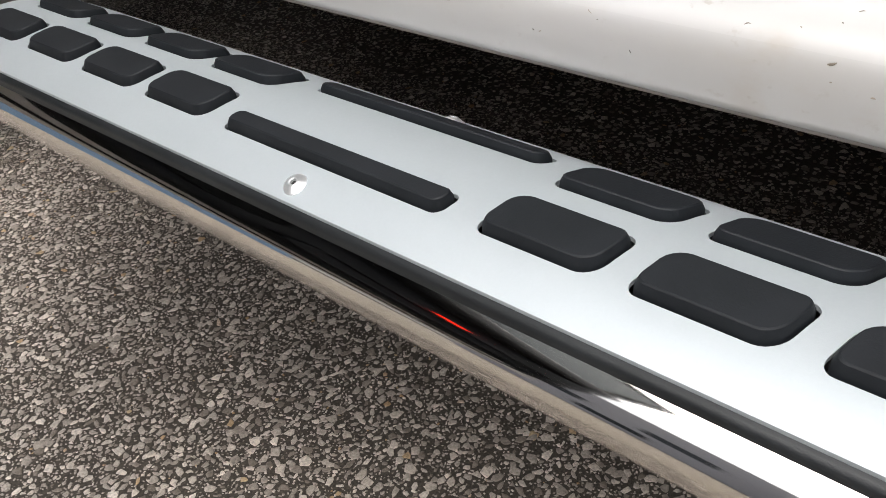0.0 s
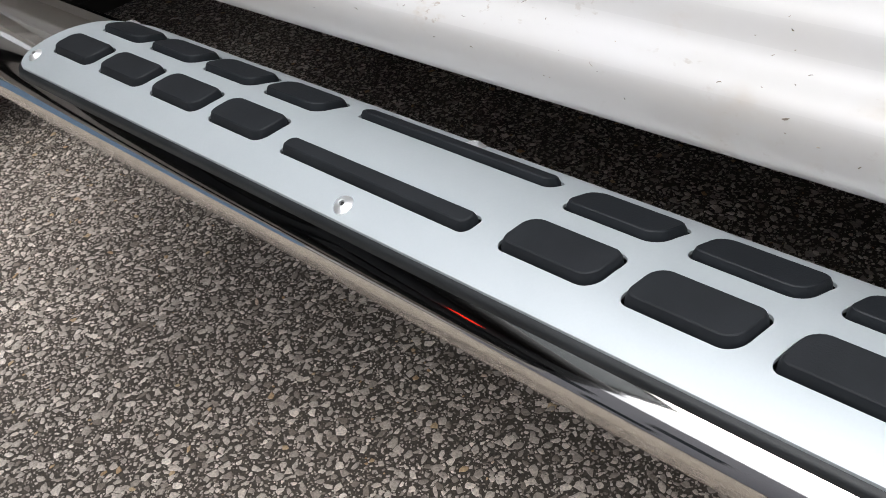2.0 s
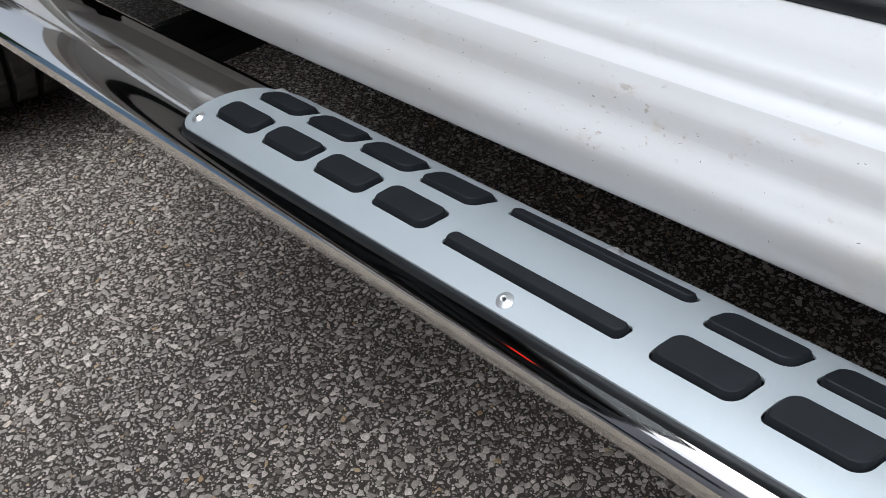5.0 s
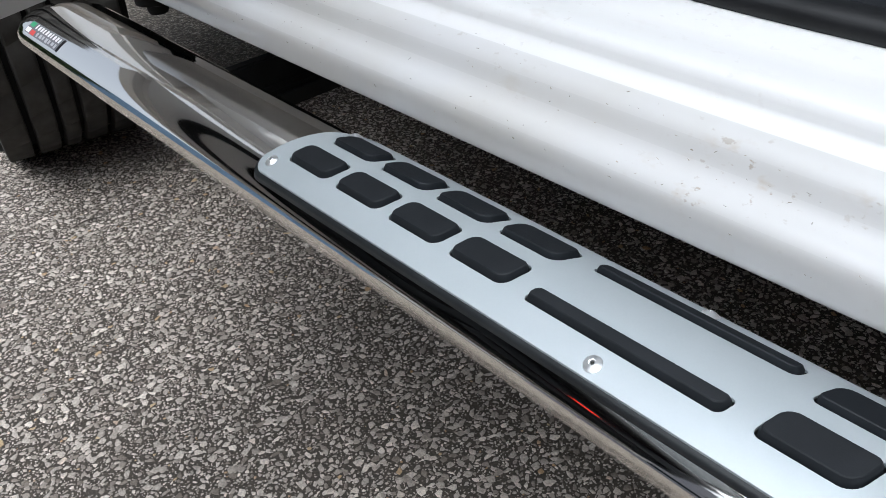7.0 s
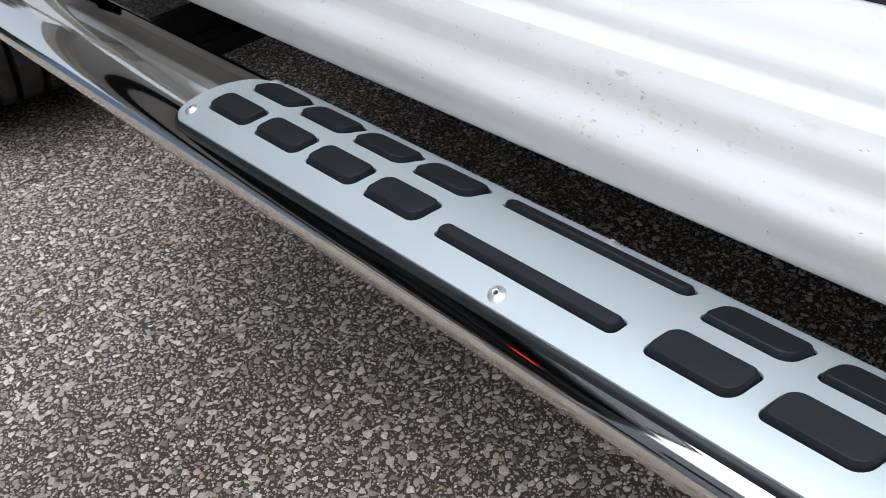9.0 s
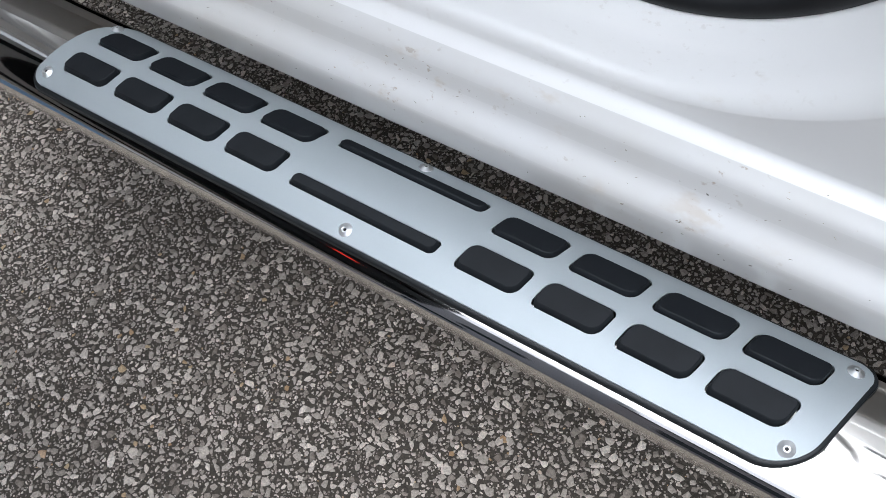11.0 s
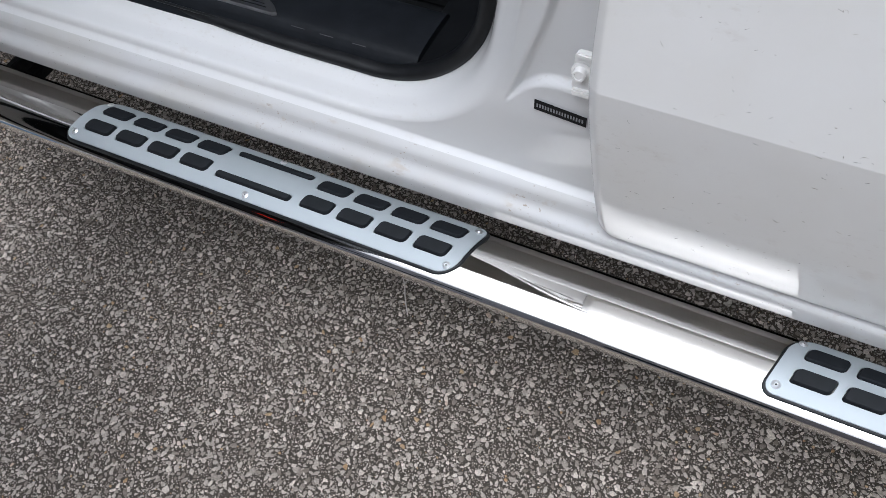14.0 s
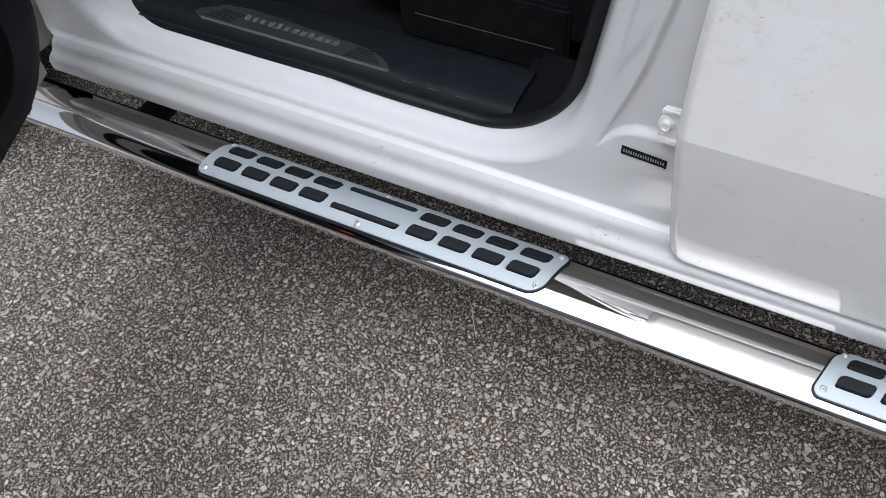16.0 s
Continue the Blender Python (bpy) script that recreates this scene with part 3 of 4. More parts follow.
box(bm, (-0.99, 0.10, 1.74), (1.39, 1.66, 1.79), 0.02)
part("roof", bm, PAINT, truck, "white painted roof")

# front seat
seat = bmesh.new()
box(seat, (-0.26, 0.350, 0.50), (0.30, 0.86, 0.72), 0.04)
box(seat, (0.16, 0.345, 0.60), (0.34, 0.86, 1.30), 0.06)
seat_ob = part("front_seat", seat, FABRIC, truck, "black fabric front seat")
bm = bmesh.new()
box(bm, (-0.12, 0.3395, 0.47), (0.18, 0.36, 0.60), 0.006)
part("seat_base", bm, FABRIC, truck, "black plastic seat base cover")
bm = bmesh.new()
box(bm, (-0.088, 0.3385, 0.5225), (0.158, 0.3405, 0.5237))
part("seam", bm, STITCH, seat_ob, "pale stitched seam", smooth=False)

# rear door, closed: outer skin with a folded front edge
SKIN = [(0.4965, 0.0460), (0.4968, 0.0390), (0.4985, 0.0352), (0.503, 0.0336), (0.515, 0.0318), (0.535, 0.0286), (0.58, 0.0220), (0.64, 0.0145), (0.70, 0.0085), (0.722, 0.0068), (0.729, 0.0063), (0.7315, 0.0062), (0.734, 0.0065), (0.741, 0.0074), (0.77, 0.0110), (0.84, 0.0205), (0.92, 0.031), (1.02, 0.043), (1.15, 0.060)]
skin_line = spline([Vector((0, y, z)) for z, y in SKIN], 5)


def edge_x(z):
    return float(np.interp(z, (0.4965, 0.500, 0.506, 0.515, 0.55, 0.60, 0.65, 0.70, 0.737, 0.786, 0.83, 0.90, 1.15), (0.456, 0.446, 0.4388, 0.4365, 0.4318, 0.4270, 0.4222, 0.4180, 0.4160, 0.4143, 0.4140, 0.4155, 0.425)))


rows = []
for p in skin_line:
    e = edge_x(p.z)
    row = [(e + 0.012, p.y + 0.045, p.z), (e + 0.002, p.y + 0.030, p.z), (e, p.y + 0.012, p.z), (e + 0.0006, p.y + 0.0085, p.z), (e + 0.0022, p.y + 0.0060, p.z), (e + 0.0085, p.y + 0.0014, p.z), (e + 0.0105, p.y + 0.0003, p.z), (e + 0.0130, p.y, p.z)]
    row += [(x, p.y, p.z) for x in np.linspace(e + 0.03, 1.36, 14)]
    rows.append(row)
rear_door = part("rear_door", grid(rows), PAINT, truck, "closed white rear door with a soft crease")

# bits of straw and grit stuck to the sill and the rear door
def litter(line, x0, x1, count, seed, lo, hi, long):
    """Thin splinters lying on a surface drawn out along x from a profile line, most of them near its part lo to hi."""
    rng = np.random.default_rng(seed)
    verts, faces = [], []
    for i in range(count):
        h = lerp(line[0].z, line[-1].z, rng.uniform(lo, hi))
        j = min(range(len(line) - 1), key=lambda n: abs(line[n].z - h))
        p, q = line[j], line[j + 1]
        along = (q - p).normalized()
        out = Vector((0, along.z, -along.y))
        out = -out if out.y > 0 else out
        c = Vector((rng.uniform(x0, x1), p.y, p.z))
        a = rng.normal(0, 0.6)
        d = Vector((math.cos(a), 0, 0)) + along * math.sin(a)
        w = Vector((-math.sin(a), 0, 0)) + along * math.cos(a)
        size = long * min(2.1, rng.lognormal(0, 0.55))
        thin = rng.uniform(0.00010, 0.00020) if rng.random() < 0.8 else min(0.0004, size * 0.2)
        bend = rng.normal(0, 0.10) * size
        base = len(verts)
        for f, g in ((-1.0, 0.3), (-0.35, 1.0), (0.35, 0.9), (1.0, 0.2)):
            m = c + d * (size * f / 2) + w * (bend * (1 - f * f))
            verts += [m + w * thin * g + out * 0.0001, m + out * (0.0001 + 0.0002 * g), m - w * thin * g + out * 0.0001]
        for f in range(3):
            o = base + 3 * f
            faces += [(o, o + 1, o + 4, o + 3), (o + 1, o + 2, o + 5, o + 4), (o + 2, o, o + 3, o + 5)]
        faces += [(base, base + 2, base + 1), (base + 9, base + 10, base + 11)]
    me = bpy.data.meshes.new("dirt_splinters")
    me.from_pydata(verts, [], faces)
    me.materials.append(GRIT)
    ob = new("dirt_splinters", me)
    ob.parent = truck
    return tagged(ob, "dark splinters of straw and grit stuck to the paint", kind="stuff")


litter(sill_line, -0.64, 1.6, 520, 21, 0.25, 0.97, 0.0012)
litter(skin_line, 0.45, 1.36, 620, 22, 0.02, 0.90, 0.0028)

# striker plate with bolts and a black number label on the jamb
turn = Matrix.Translation((0.402, 0.0545, 0.703)) @ Matrix.Rotation(radians(-8), 4, "X")
bm = bmesh.new()
box(bm, (-0.010, -0.006, 0.017), (0.030, 0.004, 0.023), 0.0015, turn)
box(bm, (-0.010, -0.006, -0.024), (0.030, 0.004, -0.017), 0.0015, turn)
box(bm, (-0.012, -0.001, -0.018), (0.034, 0.004, 0.018), 0.001, turn)
striker = part("latch_plate", bm, PAINT, truck, "white painted latch plate on the pillar")
for bx, bz in ((-0.004, 0.002), (0.022, -0.004)):
    prof = [(0.0098, 0.0), (0.0096, -0.0020), (0.0068, -0.0026), (0.0064, -0.0090), (0.0058, -0.0098), (0.0040, -0.0098), (0.0037, -0.0085), (0.0, -0.0085)]
    bm = grid([[turn @ Vector((bx + r * math.cos(a), -0.001 + h, bz + r * math.sin(a))) for a in np.linspace(0, 2 * math.pi, 18, endpoint=False)] for r, h in prof], close_v=True)
    bmesh.ops.remove_doubles(bm, verts=bm.verts, dist=1e-6)
    part("bolt", bm, PAINT, striker, "white painted bolt head")


def jamb_patch(x0, x1, z0, z1, off):
    rows = []
    for x in np.linspace(x0, x1, 3):
        rise = 0.112 * (x - 0.349)
        rows.append([(x, jamb_y(x, z + rise) - off, z + rise) for z in np.linspace(z0, z1, 3)])
    return grid(rows)


vin = part("number_label", jamb_patch(0.3485, 0.408, 0.6242, 0.6380, 0.0008), LABEL_BLACK, truck, "narrow black label with a row of white marks")
for i in range(17):
    x = 0.3514 + i * 0.0032
    part("mark", jamb_patch(x, x + 0.0018, 0.6286, 0.6334, 0.0012), LABEL_DIM, vin)

# open front door, hinged ahead of the opening: painted shell, rubber seal, moulded trim, window above
DOOR = Matrix.Translation((-0.62, 0.03, 0)) @ Matrix.Rotation(radians(-69), 4, "Z")
bm = bmesh.new()
box(bm, (0.02, -0.055, 0.478), (0.97, 0.0, 1.16), 0.012, DOOR)
front_door = part("front_door", bm, JAMB_PAINT, truck, "open white front door with black inner trim")


def door_rings(u0, u1, z0, z1, radii, prof, cap):
    """A moulding on the door's inner face: rings of one rounded outline, each inset and raised."""
    bm = bmesh.new()
    rings = []
    for inset, lift in prof:
        loop = rounded_loop(u0 + inset, u1 - inset, z0 + inset, z1 - inset, [max(0.004, r - 0.7 * inset) for r in radii], 9)
        rings.append([bm.verts.new(DOOR @ Vector((u, lift, z))) for u, z in loop])
    n = len(rings[0])
    for a, b in zip(rings, rings[1:]):
        for i in range(n):
            bm.faces.new((a[i], a[(i + 1) % n], b[(i + 1) % n], b[i]))
    if cap:
        bm.faces.new(rings[-1])
    return bm


SEAL_PROF = [(0.012 - 0.012 * math.cos(a), 0.002 + 0.014 * math.sin(a)) for a in np.linspace(0, math.pi, 8)]
part("door_seal_loop", door_rings(0.050, 0.945, 0.508, 1.13, (0.10, 0.12, 0.06, 0.06), SEAL_PROF, False), SEAL, front_door, "black rubber seal round the door")
TRIM_PROF = ((0.0, 0.0), (0.0, 0.045), (0.0015, 0.068), (0.006, 0.086), (0.016, 0.095), (0.04, 0.100), (0.09, 0.102))
door_trim = part("door_trim", door_rings(0.088, 0.910, 0.570, 1.14, (0.15, 0.10, 0.04, 0.04), TRIM_PROF, True), TRIM, front_door, "black moulded inner door trim", crease=60)
# map pocket along the foot of the trim, armrest above it
part("map_pocket", door_rings(0.42, 0.84, 0.630, 0.75, (0.03, 0.03, 0.02, 0.02), ((0.0, 0.098), (0.0, 0.118), (0.003, 0.124), (0.008, 0.126), (0.014, 0.124), (0.017, 0.110)), True), TRIM, door_trim, "black plastic map pocket")
part("armrest", door_rings(0.30, 0.82, 0.90, 0.99, (0.03, 0.03, 0.02, 0.02), ((0.0, 0.100), (0.002, 0.135), (0.010, 0.148), (0.022, 0.153)), True), FABRIC, door_trim, "black padded armrest")
# round loudspeaker cover low on the trim
prof = [(0.080, 0.100), (0.079, 0.110), (0.073, 0.113), (0.068, 0.109), (0.0, 0.112)]
bm = grid([[DOOR @ Vector((0.285 + r * math.cos(a), h, 0.72 + r * math.sin(a))) for a in np.linspace(0, 2 * math.pi, 40, endpoint=False)] for r, h in prof], close_v=True)
bmesh.ops.remove_doubles(bm, verts=bm.verts, dist=1e-5)
part("speaker_cover", bm, FABRIC, door_trim, "round black loudspeaker cover")
bm = bmesh.new()
box(bm, (0.610, 0.100, 0.772), (0.664, 0.1125, 0.794), 0.003, DOOR)
part("warning_lamp", bm, RED_LENS, door_trim, "small red door warning lamp")
# window frame and pane
bm = bmesh.new()
box(bm, (0.93, -0.045, 1.15), (0.97, -0.005, 1.74), 0.008, DOOR)
box(bm, (0.42, -0.045, 1.72), (0.97, -0.005, 1.76), 0.008, DOOR)
lean = DOOR @ Matrix.Translation((0.03, 0, 1.15)) @ Matrix.Rotation(radians(35), 4, "Y")
box(bm, (-0.02, -0.045, 0.0), (0.02, -0.005, 0.73), 0.008, lean)
part("window_frame", bm, SEAL, front_door, "black window frame of the door")
bm = bmesh.new()
vs = [[bm.verts.new(DOOR @ Vector((u, n, z))) for u, z in ((0.05, 1.15), (0.94, 1.15), (0.94, 1.73), (0.45, 1.73))] for n in (-0.027, -0.023)]
bm.faces.new(vs[0])
bm.faces.new(vs[1])
for i in range(4):
    bm.faces.new((vs[0][i], vs[0][(i + 1) % 4], vs[1][(i + 1) % 4], vs[1][i]))
pane = part("window_pane", bm, CLEAR_GLASS, front_door, "dark tinted door window", smooth=False)
pane.visible_shadow = False

# front fender stub and bodywork closing the truck ahead of and behind the opening
bm = bmesh.new()
box(bm, (-0.95, 0.03, 0.56), (-0.655, 0.12, 1.12), 0.015)
# unseen lower panel, added as something pale for the bar to mirror
box(bm, (-0.95, 0.034, 0.445), (-0.705, 0.115, 0.57), 0.014)
part("fender", bm, PAINT, truck, "white front fender")
bm = bmesh.new()
box(bm, (-0.95, 0.30, 0.40), (2.1, 1.55, 0.452), 0.01)
box(bm, (-2.0, 0.45, 0.36), (2.6, 0.58, 0.56), 0.01)
# unseen low tray, added to block light from the truck's far side
box(bm, (-2.1, 0.60, 0.20), (2.5, 1.50, 0.42), 0.03)
part("underbody", bm, UNDER, truck, "black coated underbody and frame rail, with an unseen light-blocking tray")
bm = bmesh.new()
box(bm, (1.37, 0.03, 0.52), (2.75, 1.68, 1.15), 0.03)
part("load_bed", bm, PAINT, truck, "white load bed side")
bm = bmesh.new()
box(bm, (-2.25, 0.10, 0.62), (-0.97, 1.62, 1.10), 0.06)
part("engine_bay", bm, PAINT, truck, "white bonnet and front end")

# front wheel
def wheel_rows():
    prof = [(0.23, -0.10), (0.29, -0.125), (0.345, -0.128), (0.368, -0.118), (0.374, -0.105)]
    return prof + [(0.374, 0.0)] + [(r, -y) for r, y in reversed(prof)]


wheel = empty("front_wheel", (-1.465, 0.130, 0.385))
wheel.rotation_euler.z = radians(-10)
wheel.parent = truck
wheel.matrix_parent_inverse = Matrix.Identity(4)
bm = grid([[(r * math.cos(a), y, r * math.sin(a)) for r, y in wheel_rows()] for a in np.linspace(0, 2 * math.pi, 72, endpoint=False)], close_u=True)
tyre = part("tyre", bm, TYRE, wheel, "black rubber tyre with block tread")
for y0, y1 in ((-0.112, -0.067), (-0.059, -0.021), (-0.014, 0.014), (0.021, 0.059), (0.067, 0.112)):
    rib = [(0.376, y0), (0.3905, y0 + 0.002), (0.392, y0 + 0.005), (0.392, y1 - 0.005), (0.3905, y1 - 0.002), (0.376, y1)]
    rows = []
    for i in range(160):
        a, cut = 2 * math.pi * i / 160, 0.006 if i % 5 == 0 else 0.0
        rows.append([((r - (cut if r > 0.38 else 0)) * math.cos(a + y * 0.9), y, (r - (cut if r > 0.38 else 0)) * math.sin(a + y * 0.9)) for r, y in rib])
    part("tread_rib", grid(rows, close_u=True), TREAD, wheel, "dusty worn tread rib", crease=25)
bm = grid([[(r * math.cos(a), y, r * math.sin(a)) for r, y in ((0.235, -0.10), (0.225, -0.09), (0.20, -0.05), (0.06, -0.06), (0.0, -0.06))] for a in np.linspace(0, 2 * math.pi, 48, endpoint=False)], close_u=True)
part("rim", bm, SCREW, wheel, "alloy rim")

# ---- ground ----
bm = bmesh.new()
bmesh.ops.create_grid(bm, x_segments=8, y_segments=8, size=150)
ground = tagged(part("ground", bm, ASPHALT, None), "worn grey-brown asphalt with pale exposed chippings", "ground", kind="structure")

# bed of bitumen with real chippings beside and under the truck, thinned there as shade
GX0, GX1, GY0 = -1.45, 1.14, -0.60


def bed(cell, radius, spread, share, seed, GY1):
    """Places and sizes of chips, one in most cells of a jittered grid; size 0 where a larger neighbour leaves no room.
    Fewer under the truck, to deepen its shade.
    """
    rng = np.random.default_rng(seed)
    nx, ny = int((GX1 - GX0) / cell), int((GY1 - GY0) / cell)
    ix, iy = np.meshgrid(np.arange(nx), np.arange(ny), indexing="ij")
    cx = GX0 + (ix + 0.5 + rng.uniform(-0.48, 0.48, (nx, ny))) * cell
    cy = GY0 + (iy + 0.5 + rng.uniform(-0.48, 0.48, (nx, ny))) * cell
    size = np.clip(rng.lognormal(math.log(radius), spread, (nx, ny)), radius * 0.5, radius * 2.1)
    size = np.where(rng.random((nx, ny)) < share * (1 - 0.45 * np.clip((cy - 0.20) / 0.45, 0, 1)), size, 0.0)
    room = np.ones((nx, ny), bool)
    for i in (-1, 0, 1):
        for j in (-1, 0, 1):
            if i or j:
                ox, oy, other = (np.roll(v, (i, j), (0, 1)) for v in (cx, cy, size))
                room &= ~((other > size) & (np.hypot(cx - ox, cy - oy) < 0.62 * (size + other)))
    return cx, cy, np.where(room, size, 0.0)


def chippings(name, chips, k, seed, lift, levels, among=None, cell=1.0):
    """Angular flat chips; those that would lie under the stones of another bed are left out."""
    rng = np.random.default_rng(seed)
    cx, cy, size = (v.ravel() for v in chips)
    cx, cy, size = cx[size > 0], cy[size > 0], size[size > 0]
    if among:
        bx, by, big = among
        gx = np.clip(((cx - GX0) / cell).astype(int), 1, bx.shape[0] - 2)
        gy = np.clip(((cy - GY0) / cell).astype(int), 1, bx.shape[1] - 2)
        free = np.ones(len(cx), bool)
        for i in (-1, 0, 1):
            for j in (-1, 0, 1):
                free &= np.hypot(cx - bx[gx + i, gy + j], cy - by[gx + i, gy + j]) > 0.74 * big[gx + i, gy + j] + 0.3 * size
        cx, cy, size = cx[free], cy[free], size[free]
    n = len(cx)
    ang = (np.arange(k) / k * 2 * np.pi)[None, :] + rng.uniform(-0.40, 0.40, (n, k)) + rng.uniform(0, 6.28, (n, 1))
    rad = size[:, None] * rng.uniform(0.58, 1.30, (n, k))
    stretch, turn = rng.uniform(0.48, 1.0, n)[:, None], rng.uniform(0, np.pi, n)[:, None]
    px, py = rad * np.cos(ang), rad * np.sin(ang) * stretch
    qx, qy = px * np.cos(turn) - py * np.sin(turn), px * np.sin(turn) + py * np.cos(turn)
    h = rng.uniform(0.0, 0.0004, n)[:, None] + lift
    tilt = rng.normal(0, 0.06, (n, 2))
    lean = tilt[:, :1] * qx + tilt[:, 1:] * qy
    slip = rng.uniform(-0.08, 0.08, (2, n, 1)) * size[:, None]
    rings = [np.stack([cx[:, None] + qx * f + slip[0] * (1 - f), cy[:, None] + qy * f + slip[1] * (1 - f), np.zeros((n, k)) if f == 1 else h + z + lean * f], -1) for f, z in levels]
    verts = np.concatenate(rings, 1).reshape(-1, 3)
    m = len(levels) * k
    o = (np.arange(n) * m)[:, None, None]
    i = np.arange(k)
    side = np.concatenate([np.stack([i, (i + 1) % k, (i + 1) % k + k, i + k], -1) + j * k for j in range(len(levels) - 1)])[None] + o
    lid = (i + m - k)[None] + (np.arange(n) * m)[:, None]
    me = bpy.data.meshes.new(name)
    loops = np.concatenate([side.reshape(-1), lid.reshape(-1)])
    quads = n * (m - k)
    starts = np.concatenate([np.arange(quads) * 4, quads * 4 + np.arange(n) * k])
    me.vertices.add(len(verts))
    me.vertices.foreach_set("co", verts.ravel())
    me.loops.add(len(loops))
    me.loops.foreach_set("vertex_index", loops.astype(np.int32))
    me.polygons.add(len(starts))
    me.polygons.foreach_set("loop_start", starts.astype(np.int32))
    me.update(calc_edges=True)
    me.validate()
    me.materials.append(STONE)
    return me


# runs on without chips under the truck: dark ground in place of shade
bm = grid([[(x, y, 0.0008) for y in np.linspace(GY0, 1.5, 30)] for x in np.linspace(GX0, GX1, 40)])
tagged(part("road_surface", bm, BINDER, None), "dark bitumen between the chippings, left bare to darken the truck's underside", "road surface", kind="structure")
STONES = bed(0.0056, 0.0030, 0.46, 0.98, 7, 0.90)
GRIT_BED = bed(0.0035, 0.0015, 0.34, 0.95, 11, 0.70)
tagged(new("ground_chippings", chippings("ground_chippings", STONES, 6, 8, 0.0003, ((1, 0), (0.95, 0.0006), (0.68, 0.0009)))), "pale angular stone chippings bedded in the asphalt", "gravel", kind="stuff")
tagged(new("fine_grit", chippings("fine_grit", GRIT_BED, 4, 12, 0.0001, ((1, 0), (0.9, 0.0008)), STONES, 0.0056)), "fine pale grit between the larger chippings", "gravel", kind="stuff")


# a forked dry twig on the ground
def stalk(points, r0, r1):
    pts = [Vector(p) for p in points]
    rows = []
    for i, p in enumerate(pts):
        d = (pts[min(i + 1, len(pts) - 1)] - pts[max(i - 1, 0)]).normalized()
        s = d.cross(Vector((0, 0, 1))).normalized()
        u = s.cross(d)
        r = lerp(r0, r1, i / (len(pts) - 1))
        rows.append([p + (s * math.cos(a) + u * math.sin(a)) * r for a in np.linspace(0, 2 * math.pi, 8, endpoint=False)])
    return grid(rows, close_v=True)


twig = empty("twig", (0.09, 0.15, 0.0), label="thin forked dry twig lying on the asphalt", category="twig")
part("stem", stalk(spline([(0.034, -0.053, 0.0035), (0.021, -0.034, 0.004), (0.0105, -0.0167, 0.005), (0.0012, 0.0007, 0.006)], 4), 0.0009, 0.0014), TWIG, twig)
part("fork", stalk(spline([(0.0012, 0.0007, 0.006), (-0.0059, 0.0089, 0.006), (-0.0144, 0.0187, 0.005)], 4), 0.0012, 0.0006), TWIG, twig)
part("fork", stalk(spline([(0.0012, 0.0007, 0.006), (0.003, 0.0085, 0.006), (0.0067, 0.0147, 0.006)], 4), 0.0011, 0.0005), TWIG, twig)

twig = empty("twig", (-1.07, 0.02, 0.0), label="short dark twig lying on the asphalt", category="twig")
part("stem", stalk(spline([(-0.0017, -0.0205, 0.003), (-0.0040, -0.006, 0.004), (-0.0030, 0.006, 0.0045), (0.0017, 0.0174, 0.003)], 4), 0.0009, 0.0013), DARK_TWIG, twig)

# ---- off-view house across the yard, added to block low sky; mirrored in the bar and the paint ----
WALLM = make_rubber("brown_plaster", (0.13, 0.115, 0.105), 0.9, 60, 0.004)
MAUVE = make_rubber("mauve_grey_plaster", (0.36, 0.335, 0.35), 0.9, 60, 0.004)
GLASS = Mat("dark_window_glass", (0.02, 0.025, 0.03), 0.08).m
house = empty("house", (3.4, -7.4, 0.0), label="plain off-view mauve-grey plastered house with dark windows", category="house")
bm = bmesh.new()
box(bm, (-4.0, -3.0, 0.0), (5.0, 0.0, 4.3))
part("wall", bm, MAUVE, house, "mauve-grey plastered wall", smooth=False)
for wx in (-2.6, 0.2, 3.0):
    bm = bmesh.new()
    box(bm, (wx - 0.9, -0.02, 1.0), (wx + 0.9, 0.03, 2.9), 0.01)
    win = part("window", bm, GLASS, house, "dark window pane")
    bm = bmesh.new()
    box(bm, (wx - 0.98, -0.02, 2.9), (wx + 0.98, 0.06, 2.98), 0.01)
    part("lintel", bm, PAINT, win)
bm = bmesh.new()
box(bm, (-3.98, -3.3, 4.3), (5.3, 0.35, 4.5), 0.03)
part("roof", bm, UNDER, house, "dark roof edge")

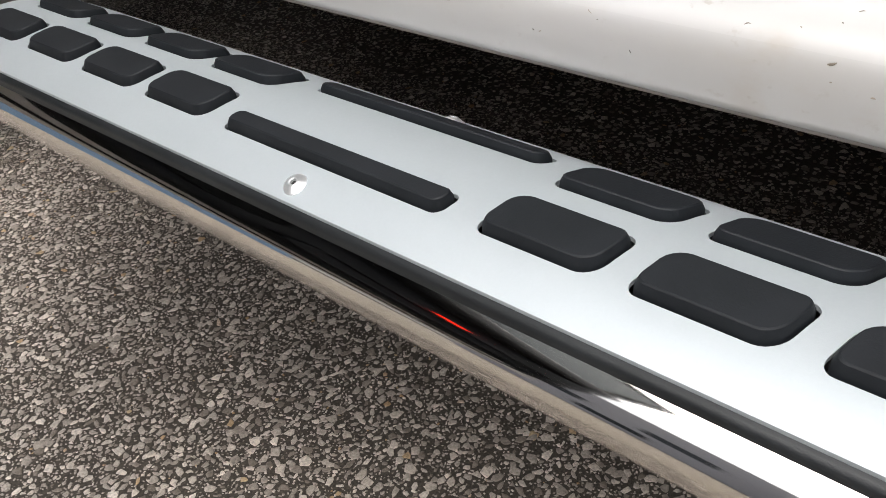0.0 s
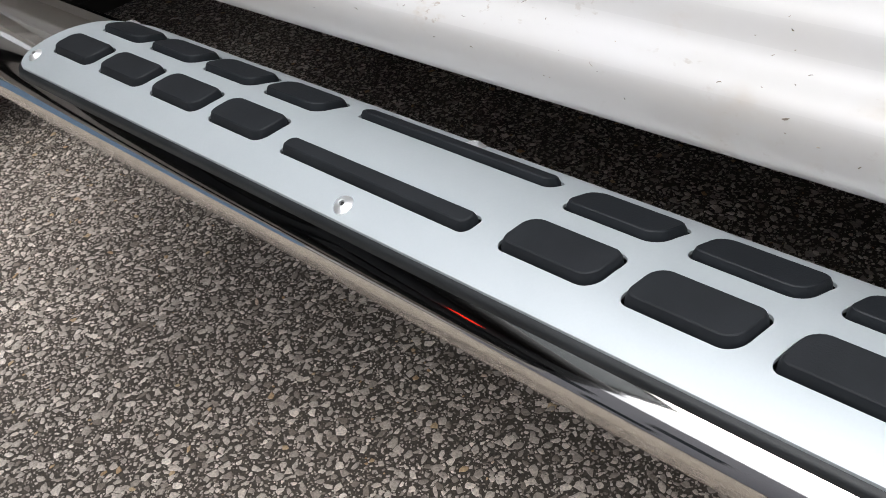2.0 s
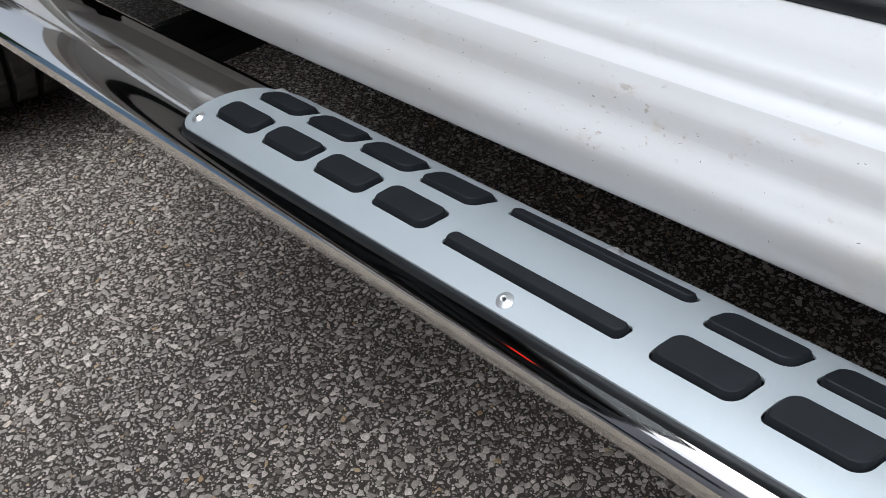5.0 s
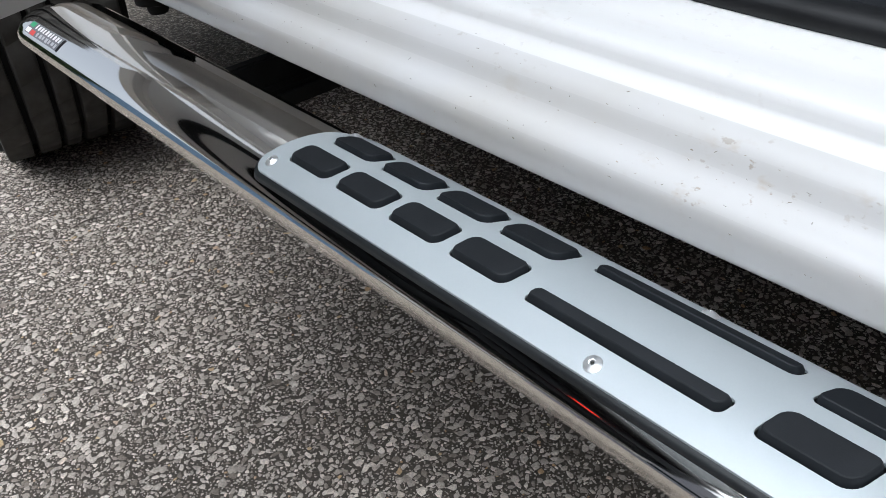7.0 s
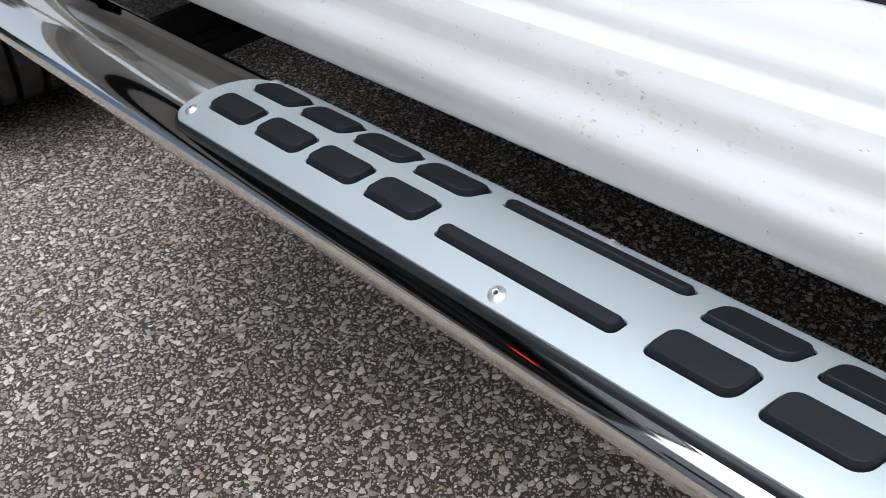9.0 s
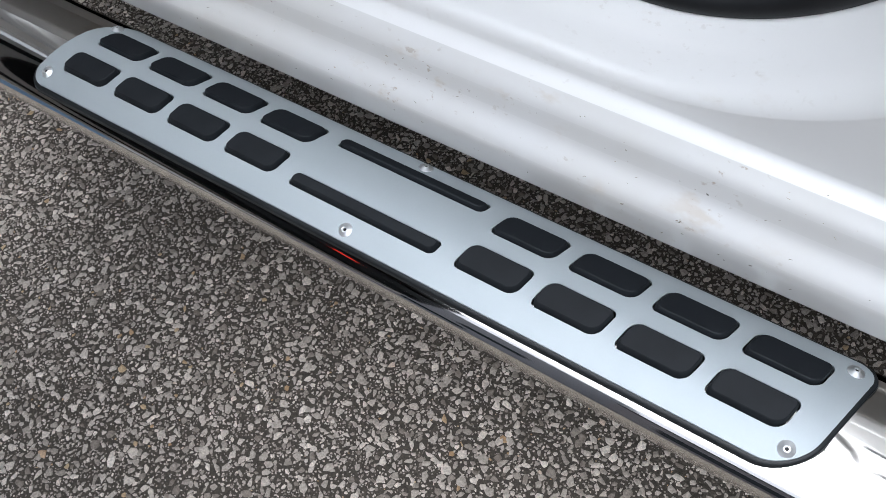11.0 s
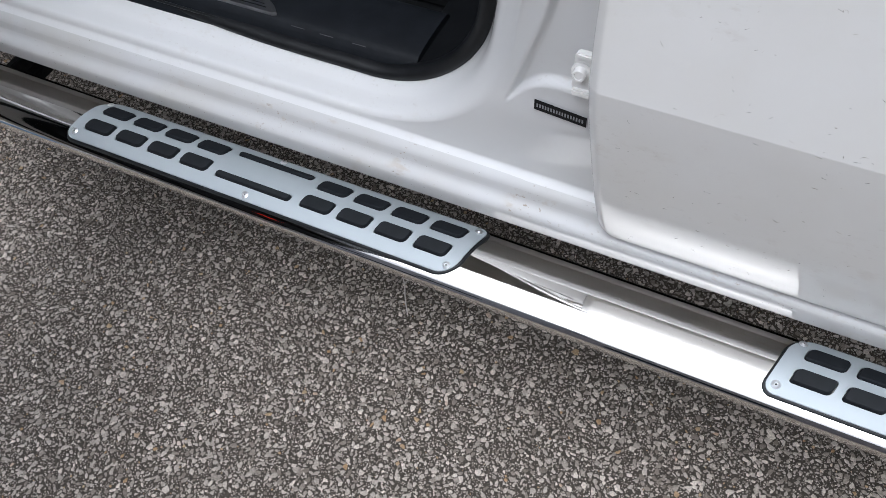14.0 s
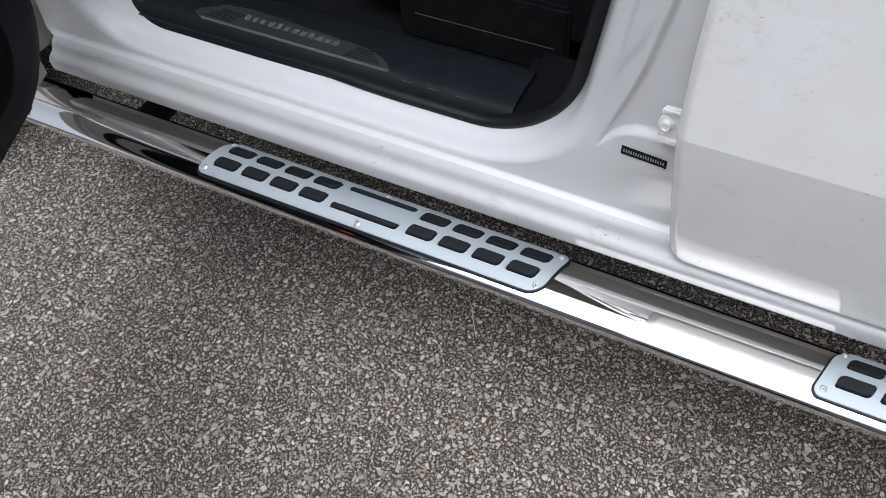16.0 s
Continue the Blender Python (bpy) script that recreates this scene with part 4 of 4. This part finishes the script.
# pale wing of the house, farther to the front
PALE = make_rubber("pale_grey_plaster", (0.40, 0.40, 0.43), 0.9, 60, 0.003)
bm = bmesh.new()
box(bm, (-8.6, -4.4, 0.0), (-4.0, -1.4, 6.8))
part("wing_wall", bm, PALE, house, "pale grey plastered wing", smooth=False)
for wx, wz in ((-5.7, 2.9), (-7.4, 2.9), (-6.4, 0.9)):
    bm = bmesh.new()
    box(bm, (wx - 0.45, -1.42, wz), (wx + 0.45, -1.37, wz + 1.1), 0.01)
    part("window", bm, GLASS, house, "dark window pane")

# hedge, and a made-up blue wall giving the bar its blue mirrored band
BLUE = make_rubber("blue_wall_paint", (0.19, 0.29, 0.42), 0.7, 60, 0.002)
bm = bmesh.new()
box(bm, (-8.8, -9.0, 0.0), (-8.5, -3.6, 2.5), 0.01)
tagged(part("off_view_wall", bm, BLUE, None), "plain blue wall standing in for a mirrored blue band", "wall", kind="structure")
LEAF = make_rubber("hedge_leaf", (0.045, 0.075, 0.03), 0.6, 90, 0.002)
rng = np.random.default_rng(3)
verts, faces = [], []
for i in range(9000):
    c = np.array([rng.uniform(-8.9, -8.2), rng.uniform(-3.6, 0.6), 0.0])
    c[2] = rng.uniform(0.03, 1.9 + 0.25 * math.sin(c[1] * 3.1))
    a, b = rng.normal(0, 1, 3), rng.normal(0, 1, 3)
    a /= np.linalg.norm(a)
    b -= a * (a @ b)
    b /= np.linalg.norm(b)
    n = len(verts)
    verts += [c - a * 0.09, c + b * 0.045, c + a * 0.09, c - b * 0.045]
    faces.append((n, n + 1, n + 2, n + 3))
me = bpy.data.meshes.new("hedge")
me.from_pydata([tuple(v) for v in verts], [], faces)
me.materials.append(LEAF)
tagged(new("hedge", me), "dark green clipped hedge", "hedge", kind="stuff")

# unseen plain wall on the far side of the truck, added to block light
bm = bmesh.new()
box(bm, (-7.0, 3.6, 0.0), (8.0, 3.85, 2.6), 0.01)
tagged(part("off_view_wall", bm, WALLM, None), "plain unseen brown wall, added to block light beyond the truck", "wall", kind="structure")
# second unseen wall, added to dim the ground towards the rear
bm = bmesh.new()
box(bm, (3.5, -7.4, 0.0), (3.75, 3.6, 3.4), 0.01)
tagged(part("off_view_wall", bm, WALLM, None), "plain unseen brown wall, added to block light behind the truck", "wall", kind="structure")
